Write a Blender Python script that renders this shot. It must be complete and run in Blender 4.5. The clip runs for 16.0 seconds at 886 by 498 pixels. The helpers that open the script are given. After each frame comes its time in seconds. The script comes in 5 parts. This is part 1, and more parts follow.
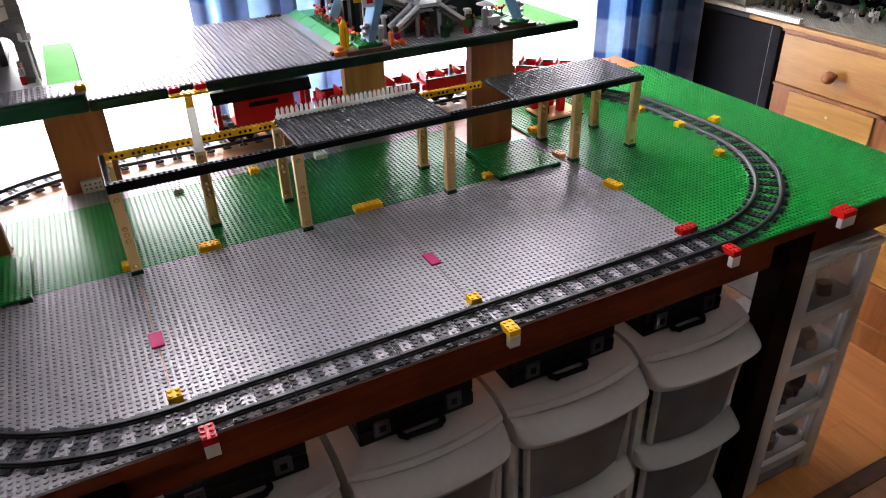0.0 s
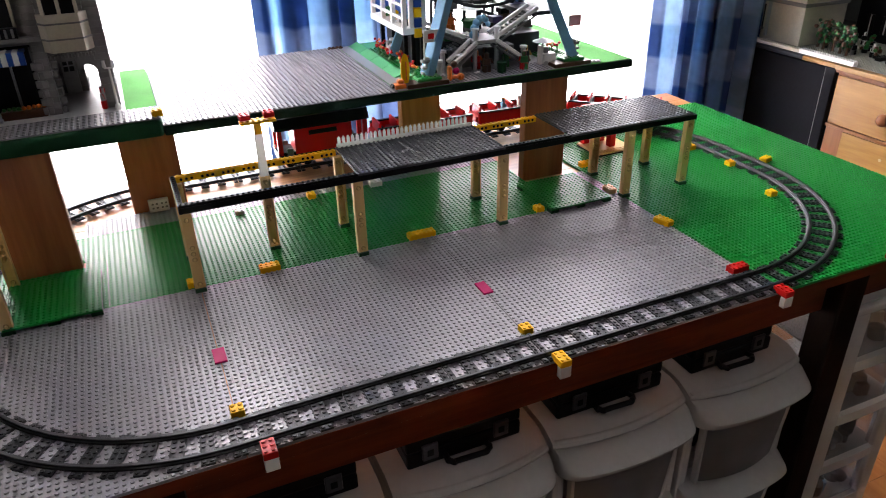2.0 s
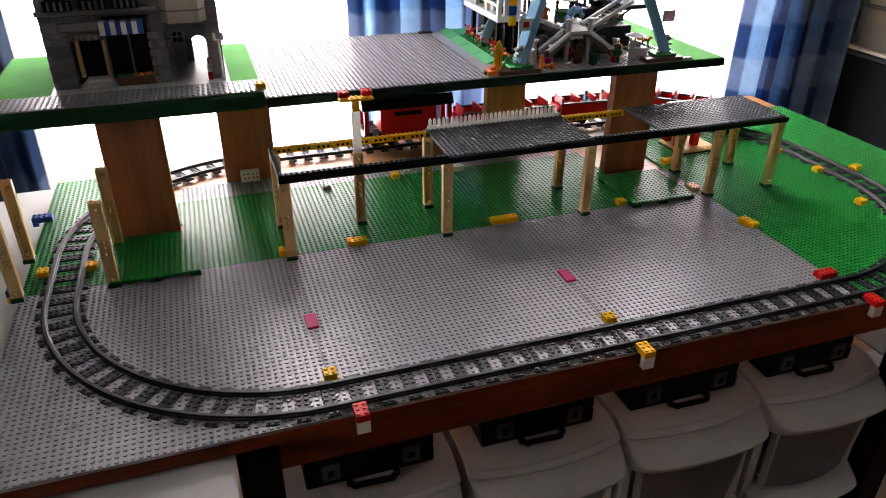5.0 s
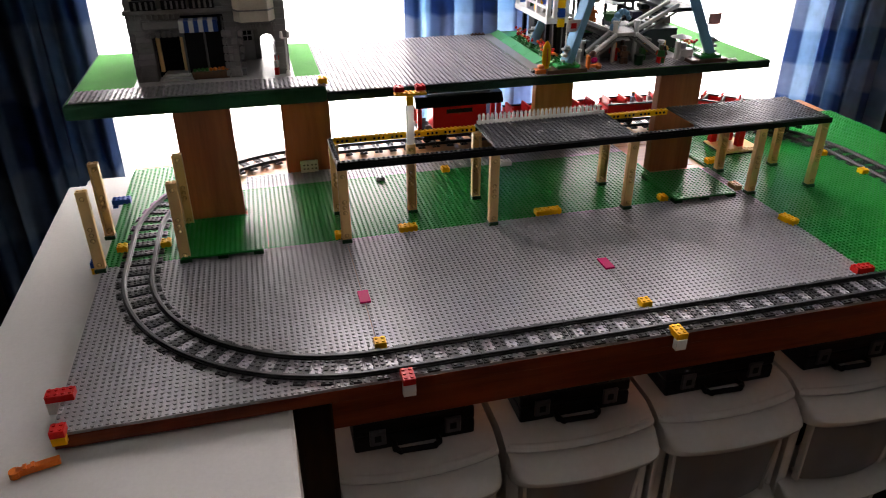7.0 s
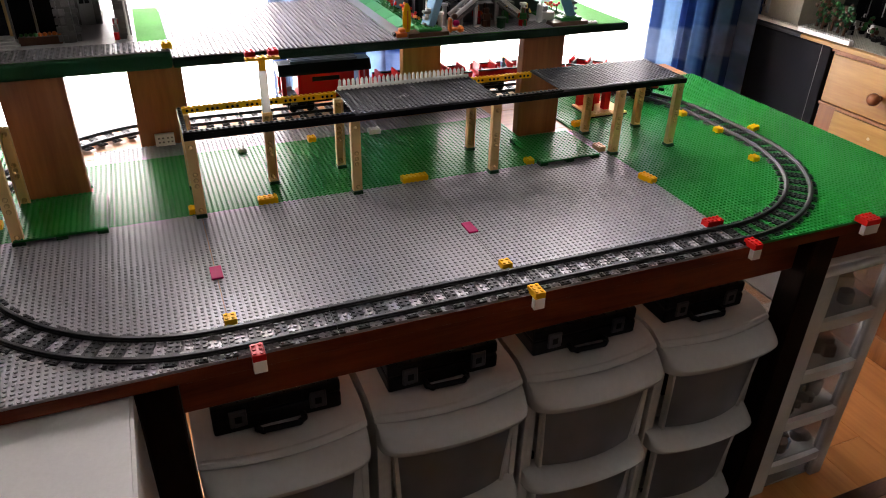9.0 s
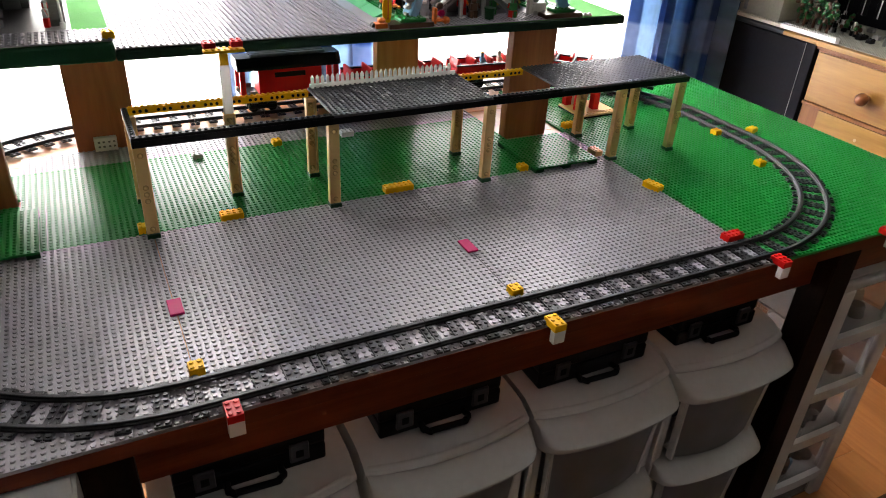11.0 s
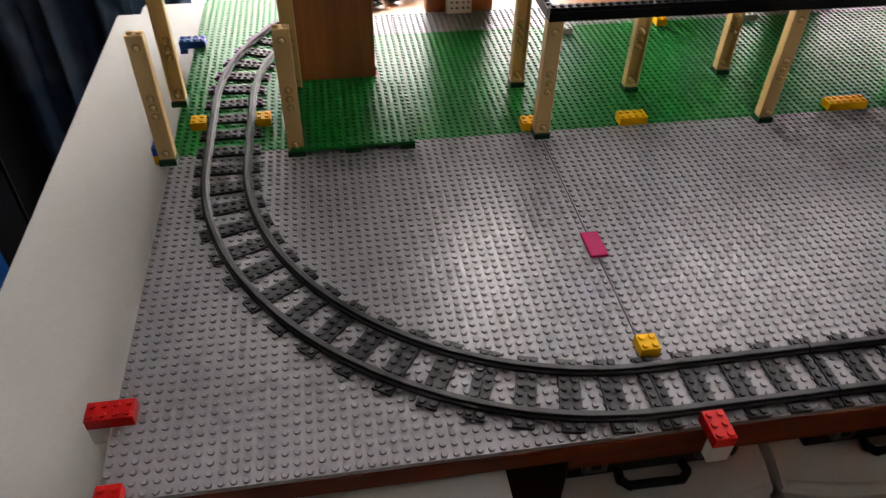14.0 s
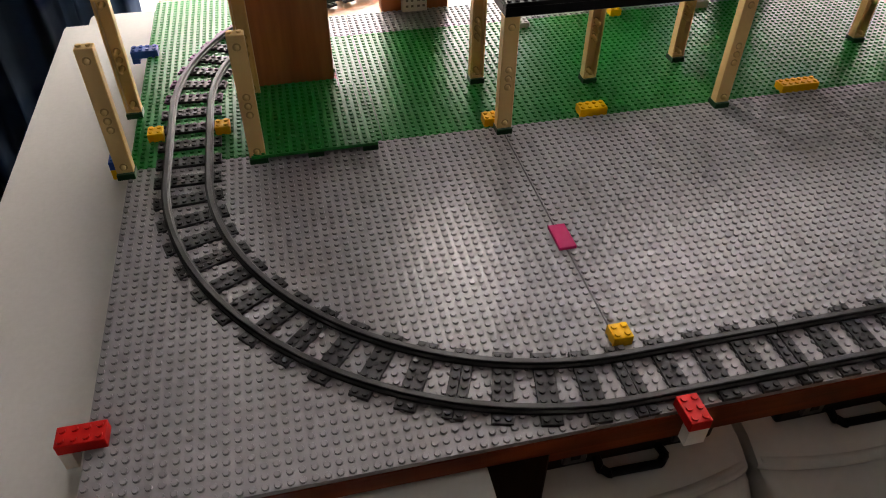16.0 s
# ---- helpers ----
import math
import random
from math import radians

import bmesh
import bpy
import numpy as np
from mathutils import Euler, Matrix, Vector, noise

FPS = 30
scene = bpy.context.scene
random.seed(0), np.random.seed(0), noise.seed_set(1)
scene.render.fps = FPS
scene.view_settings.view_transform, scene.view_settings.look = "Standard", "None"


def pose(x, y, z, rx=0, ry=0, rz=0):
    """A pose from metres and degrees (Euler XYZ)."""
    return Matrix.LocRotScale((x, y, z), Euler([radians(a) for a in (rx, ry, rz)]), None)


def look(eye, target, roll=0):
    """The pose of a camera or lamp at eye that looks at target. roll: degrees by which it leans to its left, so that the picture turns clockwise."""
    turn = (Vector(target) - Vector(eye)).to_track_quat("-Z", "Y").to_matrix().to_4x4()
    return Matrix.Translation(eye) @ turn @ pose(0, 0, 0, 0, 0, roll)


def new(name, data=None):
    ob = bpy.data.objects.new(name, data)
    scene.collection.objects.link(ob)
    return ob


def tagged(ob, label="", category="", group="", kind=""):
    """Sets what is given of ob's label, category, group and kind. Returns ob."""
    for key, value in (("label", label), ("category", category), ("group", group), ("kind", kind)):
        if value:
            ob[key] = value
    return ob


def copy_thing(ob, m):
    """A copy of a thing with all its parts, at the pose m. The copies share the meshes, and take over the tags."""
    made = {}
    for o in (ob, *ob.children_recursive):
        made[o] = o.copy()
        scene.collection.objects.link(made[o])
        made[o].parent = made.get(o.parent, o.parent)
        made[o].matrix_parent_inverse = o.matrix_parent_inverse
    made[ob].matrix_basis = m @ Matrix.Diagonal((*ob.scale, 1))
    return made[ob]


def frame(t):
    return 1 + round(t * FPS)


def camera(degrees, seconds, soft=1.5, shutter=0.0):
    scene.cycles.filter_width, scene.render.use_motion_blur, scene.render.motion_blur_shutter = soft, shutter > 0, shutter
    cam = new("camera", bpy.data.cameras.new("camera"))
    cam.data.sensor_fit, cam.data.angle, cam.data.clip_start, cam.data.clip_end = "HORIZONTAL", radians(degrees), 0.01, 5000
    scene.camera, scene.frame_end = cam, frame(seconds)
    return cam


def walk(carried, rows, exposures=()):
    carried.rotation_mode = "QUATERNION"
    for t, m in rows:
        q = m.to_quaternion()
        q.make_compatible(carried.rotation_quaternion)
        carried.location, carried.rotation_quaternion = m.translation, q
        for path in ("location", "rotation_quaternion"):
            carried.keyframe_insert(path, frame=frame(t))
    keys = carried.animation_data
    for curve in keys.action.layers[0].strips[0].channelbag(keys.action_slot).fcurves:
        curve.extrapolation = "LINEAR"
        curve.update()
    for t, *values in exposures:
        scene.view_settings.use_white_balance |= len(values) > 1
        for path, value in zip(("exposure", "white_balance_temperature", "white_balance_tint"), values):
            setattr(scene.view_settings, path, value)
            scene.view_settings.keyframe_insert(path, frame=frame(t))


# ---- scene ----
cam = camera(63.4, 16.0, soft=1.0, shutter=0.4)
PATH = [
    (0, (0.004, -0.992, 1.227), (0.769, 0.543, 0.198), -1.8),
    (0.5, (0.0, -0.991, 1.232), (0.784, 0.53, 0.197), -1.3),
    (1, (-0.007, -0.994, 1.234), (0.739, 0.556, 0.214), -1.7),
    (1.5, (-0.013, -1.001, 1.241), (0.709, 0.589, 0.265), -1.5),
    (2, (-0.028, -1.001, 1.242), (0.664, 0.611, 0.283), -1.3),
    (2.5, (-0.039, -0.992, 1.242), (0.622, 0.622, 0.264), -0.9),
    (3, (-0.054, -0.986, 1.239), (0.572, 0.65, 0.274), -0.8),
    (3.5, (-0.065, -0.98, 1.240), (0.507, 0.668, 0.262), -0.6),
    (3.7, (-0.07, -0.983, 1.241), (0.475, 0.672, 0.259), -0.6),
    (5.8, (-0.099, -1.031, 1.240), (0.47, 0.619, 0.264), 1.1),
    (6, (-0.102, -1.042, 1.238), (0.403, 0.637, 0.275), 0.9),
    (6.5, (-0.11, -1.071, 1.239), (0.283, 0.641, 0.281), 0.5),
    (7, (-0.108, -1.078, 1.241), (0.328, 0.623, 0.283), -0.2),
    (7.5, (-0.093, -1.069, 1.236), (0.381, 0.606, 0.252), -0.4),
    (8, (-0.084, -1.071, 1.230), (0.424, 0.578, 0.219), 0.3),
    (8.5, (-0.055, -1.08, 1.219), (0.577, 0.528, 0.211), 1.1),
    (9, (-0.038, -1.083, 1.217), (0.635, 0.505, 0.205), 1.5),
    (9.2, (-0.039, -1.075, 1.212), (0.639, 0.513, 0.202), 1.9),
    (11.3, (-0.047, -0.889, 1.165), (0.77, 0.618, 0.134), 3.6),
    (11.5, (-0.039, -0.861, 1.157), (0.696, 0.66, 0.086), 4.1),
    (12, (-0.033, -0.809, 1.147), (0.469, 0.768, 0.024), 4.7),
    (12.2, (-0.029, -0.808, 1.147), (0.305, 0.804, 0.011), 3.2),
    (12.5, (-0.068, -0.778, 1.143), (0.058, 0.836, -0.032), 2.4),
    (13, (-0.119, -0.722, 1.133), (-0.008, 0.847, -0.101), 1.1),
    (13.5, (-0.189, -0.663, 1.123), (-0.054, 0.901, -0.116), 0.3),
    (14, (-0.215, -0.641, 1.093), (0.047, 0.835, -0.231), 1.5),
    (14.5, (-0.223, -0.629, 1.091), (0.127, 0.8, -0.264), 2.1),
    (15, (-0.22, -0.629, 1.093), (0.129, 0.803, -0.260), 1.5),
    (15.5, (-0.218, -0.635, 1.092), (0.126, 0.806, -0.251), 1.4),
    (16, (-0.216, -0.638, 1.094), (0.134, 0.815, -0.236), 0.7),
]
EXPOSURE = [(0, 0.37, 6150, 21), (1.5, 0.21, 6200, 20), (3.5, -0.08, 6400, 20), (6.0, -0.19, 6500, 20), (8.0, -0.16, 6600, 19), (9.0, 0.07, 6600, 20), (11.5, 0.21, 6450, 15), (13.0, 0.07, 6600, 15), (14.5, -0.01, 6700, 16), (16.0, -0.15, 6950, 17)]
walk(cam, [(t, look(eye, target, roll)) for t, eye, target, roll in PATH], EXPOSURE)

# ---- world and light ----
S, ZT = 0.008, 0.676         # one stud, height of the layout's plates
world = bpy.data.worlds.new("world")
scene.world = world
world.use_nodes = True
wn = world.node_tree.nodes
sky = wn.new("ShaderNodeTexSky")
sky.sky_type, sky.sun_disc = 'NISHITA', False
sky.sun_elevation, sky.sun_rotation = radians(40), radians(10)
wn["Background"].inputs[1].default_value = 0.12
world.node_tree.links.new(sky.outputs[0], wn["Background"].inputs[0])

sun = new("sun", bpy.data.lights.new("sun", 'SUN'))
sun.data.energy, sun.data.angle, sun.data.color = 0.6, radians(20), (1, .95, .88)
sun.matrix_world = look((0.3, 3, 3), (0.4, 0.2, 0.676))


def window_light(x0, x1, z0, z1, power):
    lamp = new("window_light", bpy.data.lights.new("window_light", 'AREA'))
    lamp.data.shape, lamp.data.size, lamp.data.size_y = 'RECTANGLE', (x1 - x0) * S, z1 - z0
    lamp.data.energy, lamp.data.color = power, (1.0, 0.965, 0.885)
    lamp.matrix_world = look(((x0 + x1) / 2 * S, 92 * S, (z0 + z1) / 2), ((x0 + x1) / 2 * S, -100 * S, (z0 + z1) / 2))
    return lamp


window_light(-38, 40, 0.316, 2.046, 13.4)
window_light(60, 150, 0.316, 2.046, 6.4)


backdrop_mat = bpy.data.materials.new("daylight")
backdrop_mat.use_nodes = True
bn = backdrop_mat.node_tree.nodes
bn.remove(bn["Principled BSDF"])
em = bn.new("ShaderNodeEmission")
em.inputs[0].default_value, em.inputs[1].default_value = (1.0, 0.975, 0.93, 1), 13.0
backdrop_mat.node_tree.links.new(em.outputs[0], bn["Material Output"].inputs[0])


# ---- materials ----
def mat(name, color, rough=0.4, metal=0.0, var=0.12, scale=18.0, bump=0.05, bscale=220.0, random_tint=0.0, stretch=(1, 1, 1), trans=0.0, spec=0.5, gvar=0.04):
    """A procedural surface with two scales of tone variation, uneven gloss and fine relief."""
    m = bpy.data.materials.new(name)
    m.use_nodes = True
    nt = m.node_tree
    n, l = nt.nodes, nt.links
    b = n["Principled BSDF"]
    tc, mp = n.new("ShaderNodeTexCoord"), n.new("ShaderNodeMapping")
    mp.inputs["Scale"].default_value = stretch
    l.new(tc.outputs["Object"], mp.inputs[0])
    big, fine = n.new("ShaderNodeTexNoise"), n.new("ShaderNodeTexNoise")
    big.inputs["Scale"].default_value, big.inputs["Detail"].default_value = scale, 4
    fine.inputs["Scale"].default_value, fine.inputs["Detail"].default_value = bscale, 3
    l.new(mp.outputs[0], big.inputs["Vector"]), l.new(mp.outputs[0], fine.inputs["Vector"])
    add = n.new("ShaderNodeMath")
    add.operation = 'ADD'
    l.new(big.outputs[0], add.inputs[0]), l.new(fine.outputs[0], add.inputs[1])
    rng = n.new("ShaderNodeMapRange")
    rng.inputs[1].default_value, rng.inputs[2].default_value = 0.6, 1.4
    rng.inputs[3].default_value, rng.inputs[4].default_value = 1 - var, 1 + var
    l.new(add.outputs[0], rng.inputs[0])
    val = rng.outputs[0]
    if random_tint:
        oi, r2, mul = n.new("ShaderNodeObjectInfo"), n.new("ShaderNodeMapRange"), n.new("ShaderNodeMath")
        r2.inputs[3].default_value, r2.inputs[4].default_value = 1 - random_tint, 1 + random_tint
        mul.operation = 'MULTIPLY'
        l.new(oi.outputs["Random"], r2.inputs[0]), l.new(val, mul.inputs[0]), l.new(r2.outputs[0], mul.inputs[1])
        val = mul.outputs[0]
    hsv = n.new("ShaderNodeHueSaturation")
    hsv.inputs["Color"].default_value = (*color, 1)
    l.new(val, hsv.inputs["Value"]), l.new(hsv.outputs[0], b.inputs["Base Color"])
    rr = n.new("ShaderNodeMapRange")
    rr.inputs[3].default_value, rr.inputs[4].default_value = max(0.02, rough * (1 - gvar)), min(1, rough * (1 + gvar))
    l.new(big.outputs[0], rr.inputs[0]), l.new(rr.outputs[0], b.inputs["Roughness"])
    b.inputs["Metallic"].default_value = metal
    b.inputs["Transmission Weight"].default_value = trans
    b.inputs["Specular IOR Level"].default_value = spec
    bp = n.new("ShaderNodeBump")
    bp.inputs["Strength"].default_value, bp.inputs["Distance"].default_value = bump, 0.002
    l.new(fine.outputs[0], bp.inputs["Height"])
    if bump:
        l.new(bp.outputs[0], b.inputs["Normal"])
    return m


def wood(name, dark, light, rough=0.4, along=0, scale=9.0, tint=0.0, spec=0.4):
    """Wood with long grain along one axis."""
    m = bpy.data.materials.new(name)
    m.use_nodes = True
    nt = m.node_tree
    n, l = nt.nodes, nt.links
    b = n["Principled BSDF"]
    tc, mp = n.new("ShaderNodeTexCoord"), n.new("ShaderNodeMapping")
    sc = [scale * 4] * 3
    sc[along] = scale * 0.35
    mp.inputs["Scale"].default_value = sc
    oi = n.new("ShaderNodeObjectInfo")
    sh = n.new("ShaderNodeVectorMath")
    sh.operation = 'ADD'
    l.new(tc.outputs["Object"], sh.inputs[0])
    l.new(oi.outputs["Random"], sh.inputs[1])
    l.new(sh.outputs[0], mp.inputs[0])
    g, f = n.new("ShaderNodeTexNoise"), n.new("ShaderNodeTexNoise")
    g.inputs["Scale"].default_value, g.inputs["Detail"].default_value, g.inputs["Distortion"].default_value = 1.0, 5, 1.2
    f.inputs["Scale"].default_value, f.inputs["Detail"].default_value = 9.0, 4
    l.new(mp.outputs[0], g.inputs["Vector"]), l.new(mp.outputs[0], f.inputs["Vector"])
    mx = n.new("ShaderNodeMath")
    mx.operation = 'MULTIPLY_ADD'
    mx.inputs[1].default_value = 0.35
    l.new(f.outputs[0], mx.inputs[0]), l.new(g.outputs[0], mx.inputs[2])
    cr = n.new("ShaderNodeValToRGB")
    cr.color_ramp.elements[0].position, cr.color_ramp.elements[0].color = 0.45, (*dark, 1)
    cr.color_ramp.elements[1].position, cr.color_ramp.elements[1].color = 0.85, (*light, 1)
    l.new(mx.outputs[0], cr.inputs[0])
    col = cr.outputs[0]
    if tint:
        hs, r2 = n.new("ShaderNodeHueSaturation"), n.new("ShaderNodeMapRange")
        r2.inputs[3].default_value, r2.inputs[4].default_value = 1 - tint, 1 + tint
        l.new(oi.outputs["Random"], r2.inputs[0]), l.new(r2.outputs[0], hs.inputs["Value"]), l.new(col, hs.inputs["Color"])
        col = hs.outputs[0]
    l.new(col, b.inputs["Base Color"])
    b.inputs["Roughness"].default_value = rough
    b.inputs["Specular IOR Level"].default_value = spec
    bp = n.new("ShaderNodeBump")
    bp.inputs["Strength"].default_value, bp.inputs["Distance"].default_value = 0.15, 0.001
    l.new(f.outputs[0], bp.inputs["Height"]), l.new(bp.outputs[0], b.inputs["Normal"])
    return m


def cloth(name, a, b_col, pale, band=0.16, thin=0.5):
    """Blue checked curtain cloth: crossing bands, thin enough to glow with the window behind it."""
    m = bpy.data.materials.new(name)
    m.use_nodes = True
    nt = m.node_tree
    n, l = nt.nodes, nt.links
    n.remove(n["Principled BSDF"])
    tc, sx = n.new("ShaderNodeTexCoord"), n.new("ShaderNodeSeparateXYZ")
    l.new(tc.outputs["UV"], sx.inputs[0])

    def wave(sock, k):
        w, r = n.new("ShaderNodeMath"), n.new("ShaderNodeMapRange")
        w.operation = 'PINGPONG'
        w.inputs[1].default_value = k
        l.new(sock, w.inputs[0])
        r.inputs[1].default_value, r.inputs[2].default_value = k * 0.45, k * 0.55
        l.new(w.outputs[0], r.inputs[0])
        return r.outputs[0]
    u, v = wave(sx.outputs[0], band), wave(sx.outputs[1], band)
    c1, c2 = n.new("ShaderNodeMix"), n.new("ShaderNodeMix")
    c1.data_type = c2.data_type = 'RGBA'
    c1.inputs[6].default_value, c1.inputs[7].default_value = (*a, 1), (*b_col, 1)
    l.new(u, c1.inputs[0])
    l.new(c1.outputs[2], c2.inputs[6])
    c2.inputs[7].default_value = (*pale, 1)
    h = n.new("ShaderNodeMath")
    h.operation = 'MULTIPLY'
    h.inputs[1].default_value = 0.22
    l.new(v, h.inputs[0]), l.new(h.outputs[0], c2.inputs[0])
    no, hs, r = n.new("ShaderNodeTexNoise"), n.new("ShaderNodeHueSaturation"), n.new("ShaderNodeMapRange")
    no.inputs["Scale"].default_value = 25
    l.new(tc.outputs["UV"], no.inputs["Vector"])
    r.inputs[3].default_value, r.inputs[4].default_value = 0.7, 1.3
    l.new(no.outputs[0], r.inputs[0]), l.new(r.outputs[0], hs.inputs["Value"]), l.new(c2.outputs[2], hs.inputs["Color"])
    d, t, mx = n.new("ShaderNodeBsdfDiffuse"), n.new("ShaderNodeBsdfTranslucent"), n.new("ShaderNodeMixShader")
    mx.inputs[0].default_value = thin
    l.new(hs.outputs[0], d.inputs[0]), l.new(hs.outputs[0], t.inputs[0])
    l.new(d.outputs[0], mx.inputs[1]), l.new(t.outputs[0], mx.inputs[2])
    l.new(mx.outputs[0], n["Material Output"].inputs[0])
    return m


M = dict(
    grey=mat("grey_plastic", (0.275, 0.264, 0.28), 0.31, var=0.03, bump=0.0, spec=0.5),
    green=mat("green_plastic", (0.001, 0.205, 0.025), 0.29, var=0.04, bump=0.0, spec=0.42),
    dkgreen=mat("dark_green_plastic", (0.003, 0.06, 0.016), 0.3, var=0.03, bump=0.0, spec=0.4),
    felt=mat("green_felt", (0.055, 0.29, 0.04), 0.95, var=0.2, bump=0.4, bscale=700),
    # same felt darkened twice, to put the shade of the front edges into colour
    feltdeepshade=mat("deep_shaded_felt", (0.004, 0.03, 0.014), 0.95, var=0.25, bump=0.4, bscale=700),
    feltshade=mat("shaded_green_felt", (0.006, 0.068, 0.024), 0.95, var=0.25, bump=0.4, bscale=700),
    track=mat("dark_grey_plastic", (0.027, 0.027, 0.031), 0.4, random_tint=0.08, var=0.06, bump=0.0, spec=0.32),
    rail=mat("rail_plastic", (0.014, 0.014, 0.016), 0.45, var=0.05, bump=0.0, spec=0.4),
    black=mat("black_plastic", (0.004, 0.004, 0.005), 0.35, var=0.03, bump=0.0, spec=0.2),
    roof=mat("charcoal_plastic", (0.10, 0.099, 0.108), 0.27, var=0.02, bump=0.0, spec=0.5),
    tan=mat("tan_plastic", (0.76, 0.51, 0.20), 0.3, var=0.03, bump=0.0, spec=0.4),
    yellow=mat("yellow_plastic", (0.88, 0.48, 0.003), 0.36, var=0.03, bump=0.0, spec=0.12),
    red=mat("red_plastic", (0.58, 0.007, 0.005), 0.38, var=0.03, bump=0.0, spec=0.25),
    white=mat("white_plastic", (0.75, 0.74, 0.71), 0.38, var=0.03, bump=0.0, spec=0.4),
    blue=mat("blue_plastic", (0.008, 0.06, 0.32), 0.33, var=0.03, bump=0.0, spec=0.4),
    ltblue=mat("medium_blue_plastic", (0.18, 0.40, 0.62), 0.3),
    pink=mat("magenta_plastic", (0.46, 0.004, 0.1), 0.35, var=0.03, bump=0.0, spec=0.12),
    orange=mat("orange_plastic", (0.75, 0.17, 0.012), 0.35),
    stone=mat("stone_grey_plastic", (0.19, 0.185, 0.18), 0.4, random_tint=0.22, var=0.15, bump=0.0, spec=0.4),
    paleston=mat("light_grey_plastic", (0.42, 0.42, 0.41), 0.4),
    brown=mat("brown_plastic", (0.10, 0.040, 0.018), 0.4),
    skin=mat("figure_plastic", (0.75, 0.45, 0.10), 0.35),
    leaf=mat("leaf_plastic", (0.02, 0.16, 0.03), 0.5),
    mahog=wood("mahogany", (0.085, 0.013, 0.004), (0.19, 0.034, 0.009), 0.4, spec=0.2),
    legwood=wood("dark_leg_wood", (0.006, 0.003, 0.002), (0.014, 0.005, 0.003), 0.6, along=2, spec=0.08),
    top=wood("table_top_wood", (0.30, 0.12, 0.04), (0.50, 0.22, 0.08), 0.30, tint=0.08),
    pillar=wood("pillar_wood", (0.25, 0.080, 0.030), (0.42, 0.150, 0.056), 0.45, along=2, scale=6),
    # pillar wood again, brightened in colour for the one block that stands lit
    litpillar=wood("lit_pillar_wood", (0.46, 0.20, 0.05), (0.62, 0.31, 0.09), 0.5, along=2, scale=6),
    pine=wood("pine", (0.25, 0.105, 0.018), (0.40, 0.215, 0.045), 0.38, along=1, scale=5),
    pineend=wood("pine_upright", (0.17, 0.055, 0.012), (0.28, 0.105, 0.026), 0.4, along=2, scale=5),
    knob=wood("knob_wood", (0.20, 0.07, 0.025), (0.30, 0.12, 0.05), 0.3),
    floorwood=wood("floor_wood", (0.34, 0.128, 0.036), (0.50, 0.218, 0.065), 0.32, along=1, scale=3, tint=0.12),
    desk=mat("white_laminate", (0.54, 0.527, 0.505), 0.5, var=0.05, scale=4, bump=0.02, spec=0.3),
    # wall and ceil are darker than cream and white, to hold down bounced light
    wall=mat("dimmed_wall_paint", (0.15, 0.147, 0.14), 0.9, var=0.06, scale=3, bump=0.1, bscale=300),
    darkwall=mat("dark_panel", (0.007, 0.007, 0.010), 0.75, var=0.3, scale=5, spec=0.15),
    ceil=mat("ceiling_paint", (0.46, 0.455, 0.445), 0.95, var=0.03, scale=2),
    unit=mat("grey_drawer_plastic", (0.52, 0.514, 0.494), 0.24, var=0.06, scale=8, bump=0.02, bscale=90, spec=0.6),
    paper=mat("buff_paper", (0.50, 0.38, 0.22), 0.8, var=0.1, bump=0.0),
    bay=mat("pale_sand_plastic", (0.58, 0.53, 0.42), 0.45, bump=0.0),
    ebony=mat("black_stained_wood", (0.003, 0.003, 0.004), 0.8, var=0.3, scale=5, spec=0.04),
    case=mat("black_case_plastic", (0.006, 0.006, 0.008), 0.5, var=0.25, spec=0.15),
    navy=mat("dark_case_face", (0.045, 0.047, 0.055), 0.3, var=0.4, scale=30),
    rugfield=mat("tan_rug_wool", (0.26, 0.13, 0.06), 0.95, var=0.35, scale=30, bump=0.6, bscale=500),
    rug=mat("rug_wool", (0.075, 0.035, 0.022), 0.95, var=0.6, scale=26, bump=0.6, bscale=500),
    # one checked cloth in two tones: darkened for shade, brightened for window backlight
    curtain=cloth("shaded_check_cloth", (0.018, 0.034, 0.08), (0.055, 0.092, 0.16), (0.20, 0.26, 0.30)),
    backlit=cloth("backlit_check_cloth", (0.06, 0.115, 0.26), (0.30, 0.44, 0.60), (0.78, 0.86, 0.90), thin=0.72, band=0.09),
    deepblue=mat("deep_blue_fabric", (0.004, 0.06, 0.26), 0.7, var=0.15, bump=0.2, bscale=900, spec=0.1),
    tanring=mat("tan_hole_shade", (0.46, 0.28, 0.09), 0.5, var=0.03, bump=0.0),
    tanpeg=mat("tan_peg_plastic", (0.74, 0.50, 0.20), 0.1, var=0.03, bump=0.0, spec=1.0),
    toplate=mat("worn_grey_plastic", (0.36, 0.35, 0.29), 0.5, var=0.12, bump=0.0, spec=0.3),
    metal=mat("steel", (0.5, 0.5, 0.5), 0.3, metal=1.0),
    steel=mat("dark_frame_plastic", (0.03, 0.032, 0.036), 0.5, var=0.1, bump=0.0, spec=0.3),
    palegreen=mat("pale_green_plastic", (0.10, 0.42, 0.17), 0.4, var=0.04, bump=0.0, spec=0.4),
    # flag red lightened towards pink, for daylight glowing through the cloth
    dullred=mat("backlit_red_print", (0.5, 0.2, 0.21), 0.6, var=0.15, scale=60),
    purple=mat("dark_purple_plastic", (0.04, 0.02, 0.09), 0.4, var=0.05, bump=0.0),
    frame=mat("window_paint", (0.8, 0.8, 0.8), 0.4, var=0.03),
)
glass = bpy.data.materials.new("window_glass")
glass.use_nodes = True
gb = glass.node_tree.nodes["Principled BSDF"]
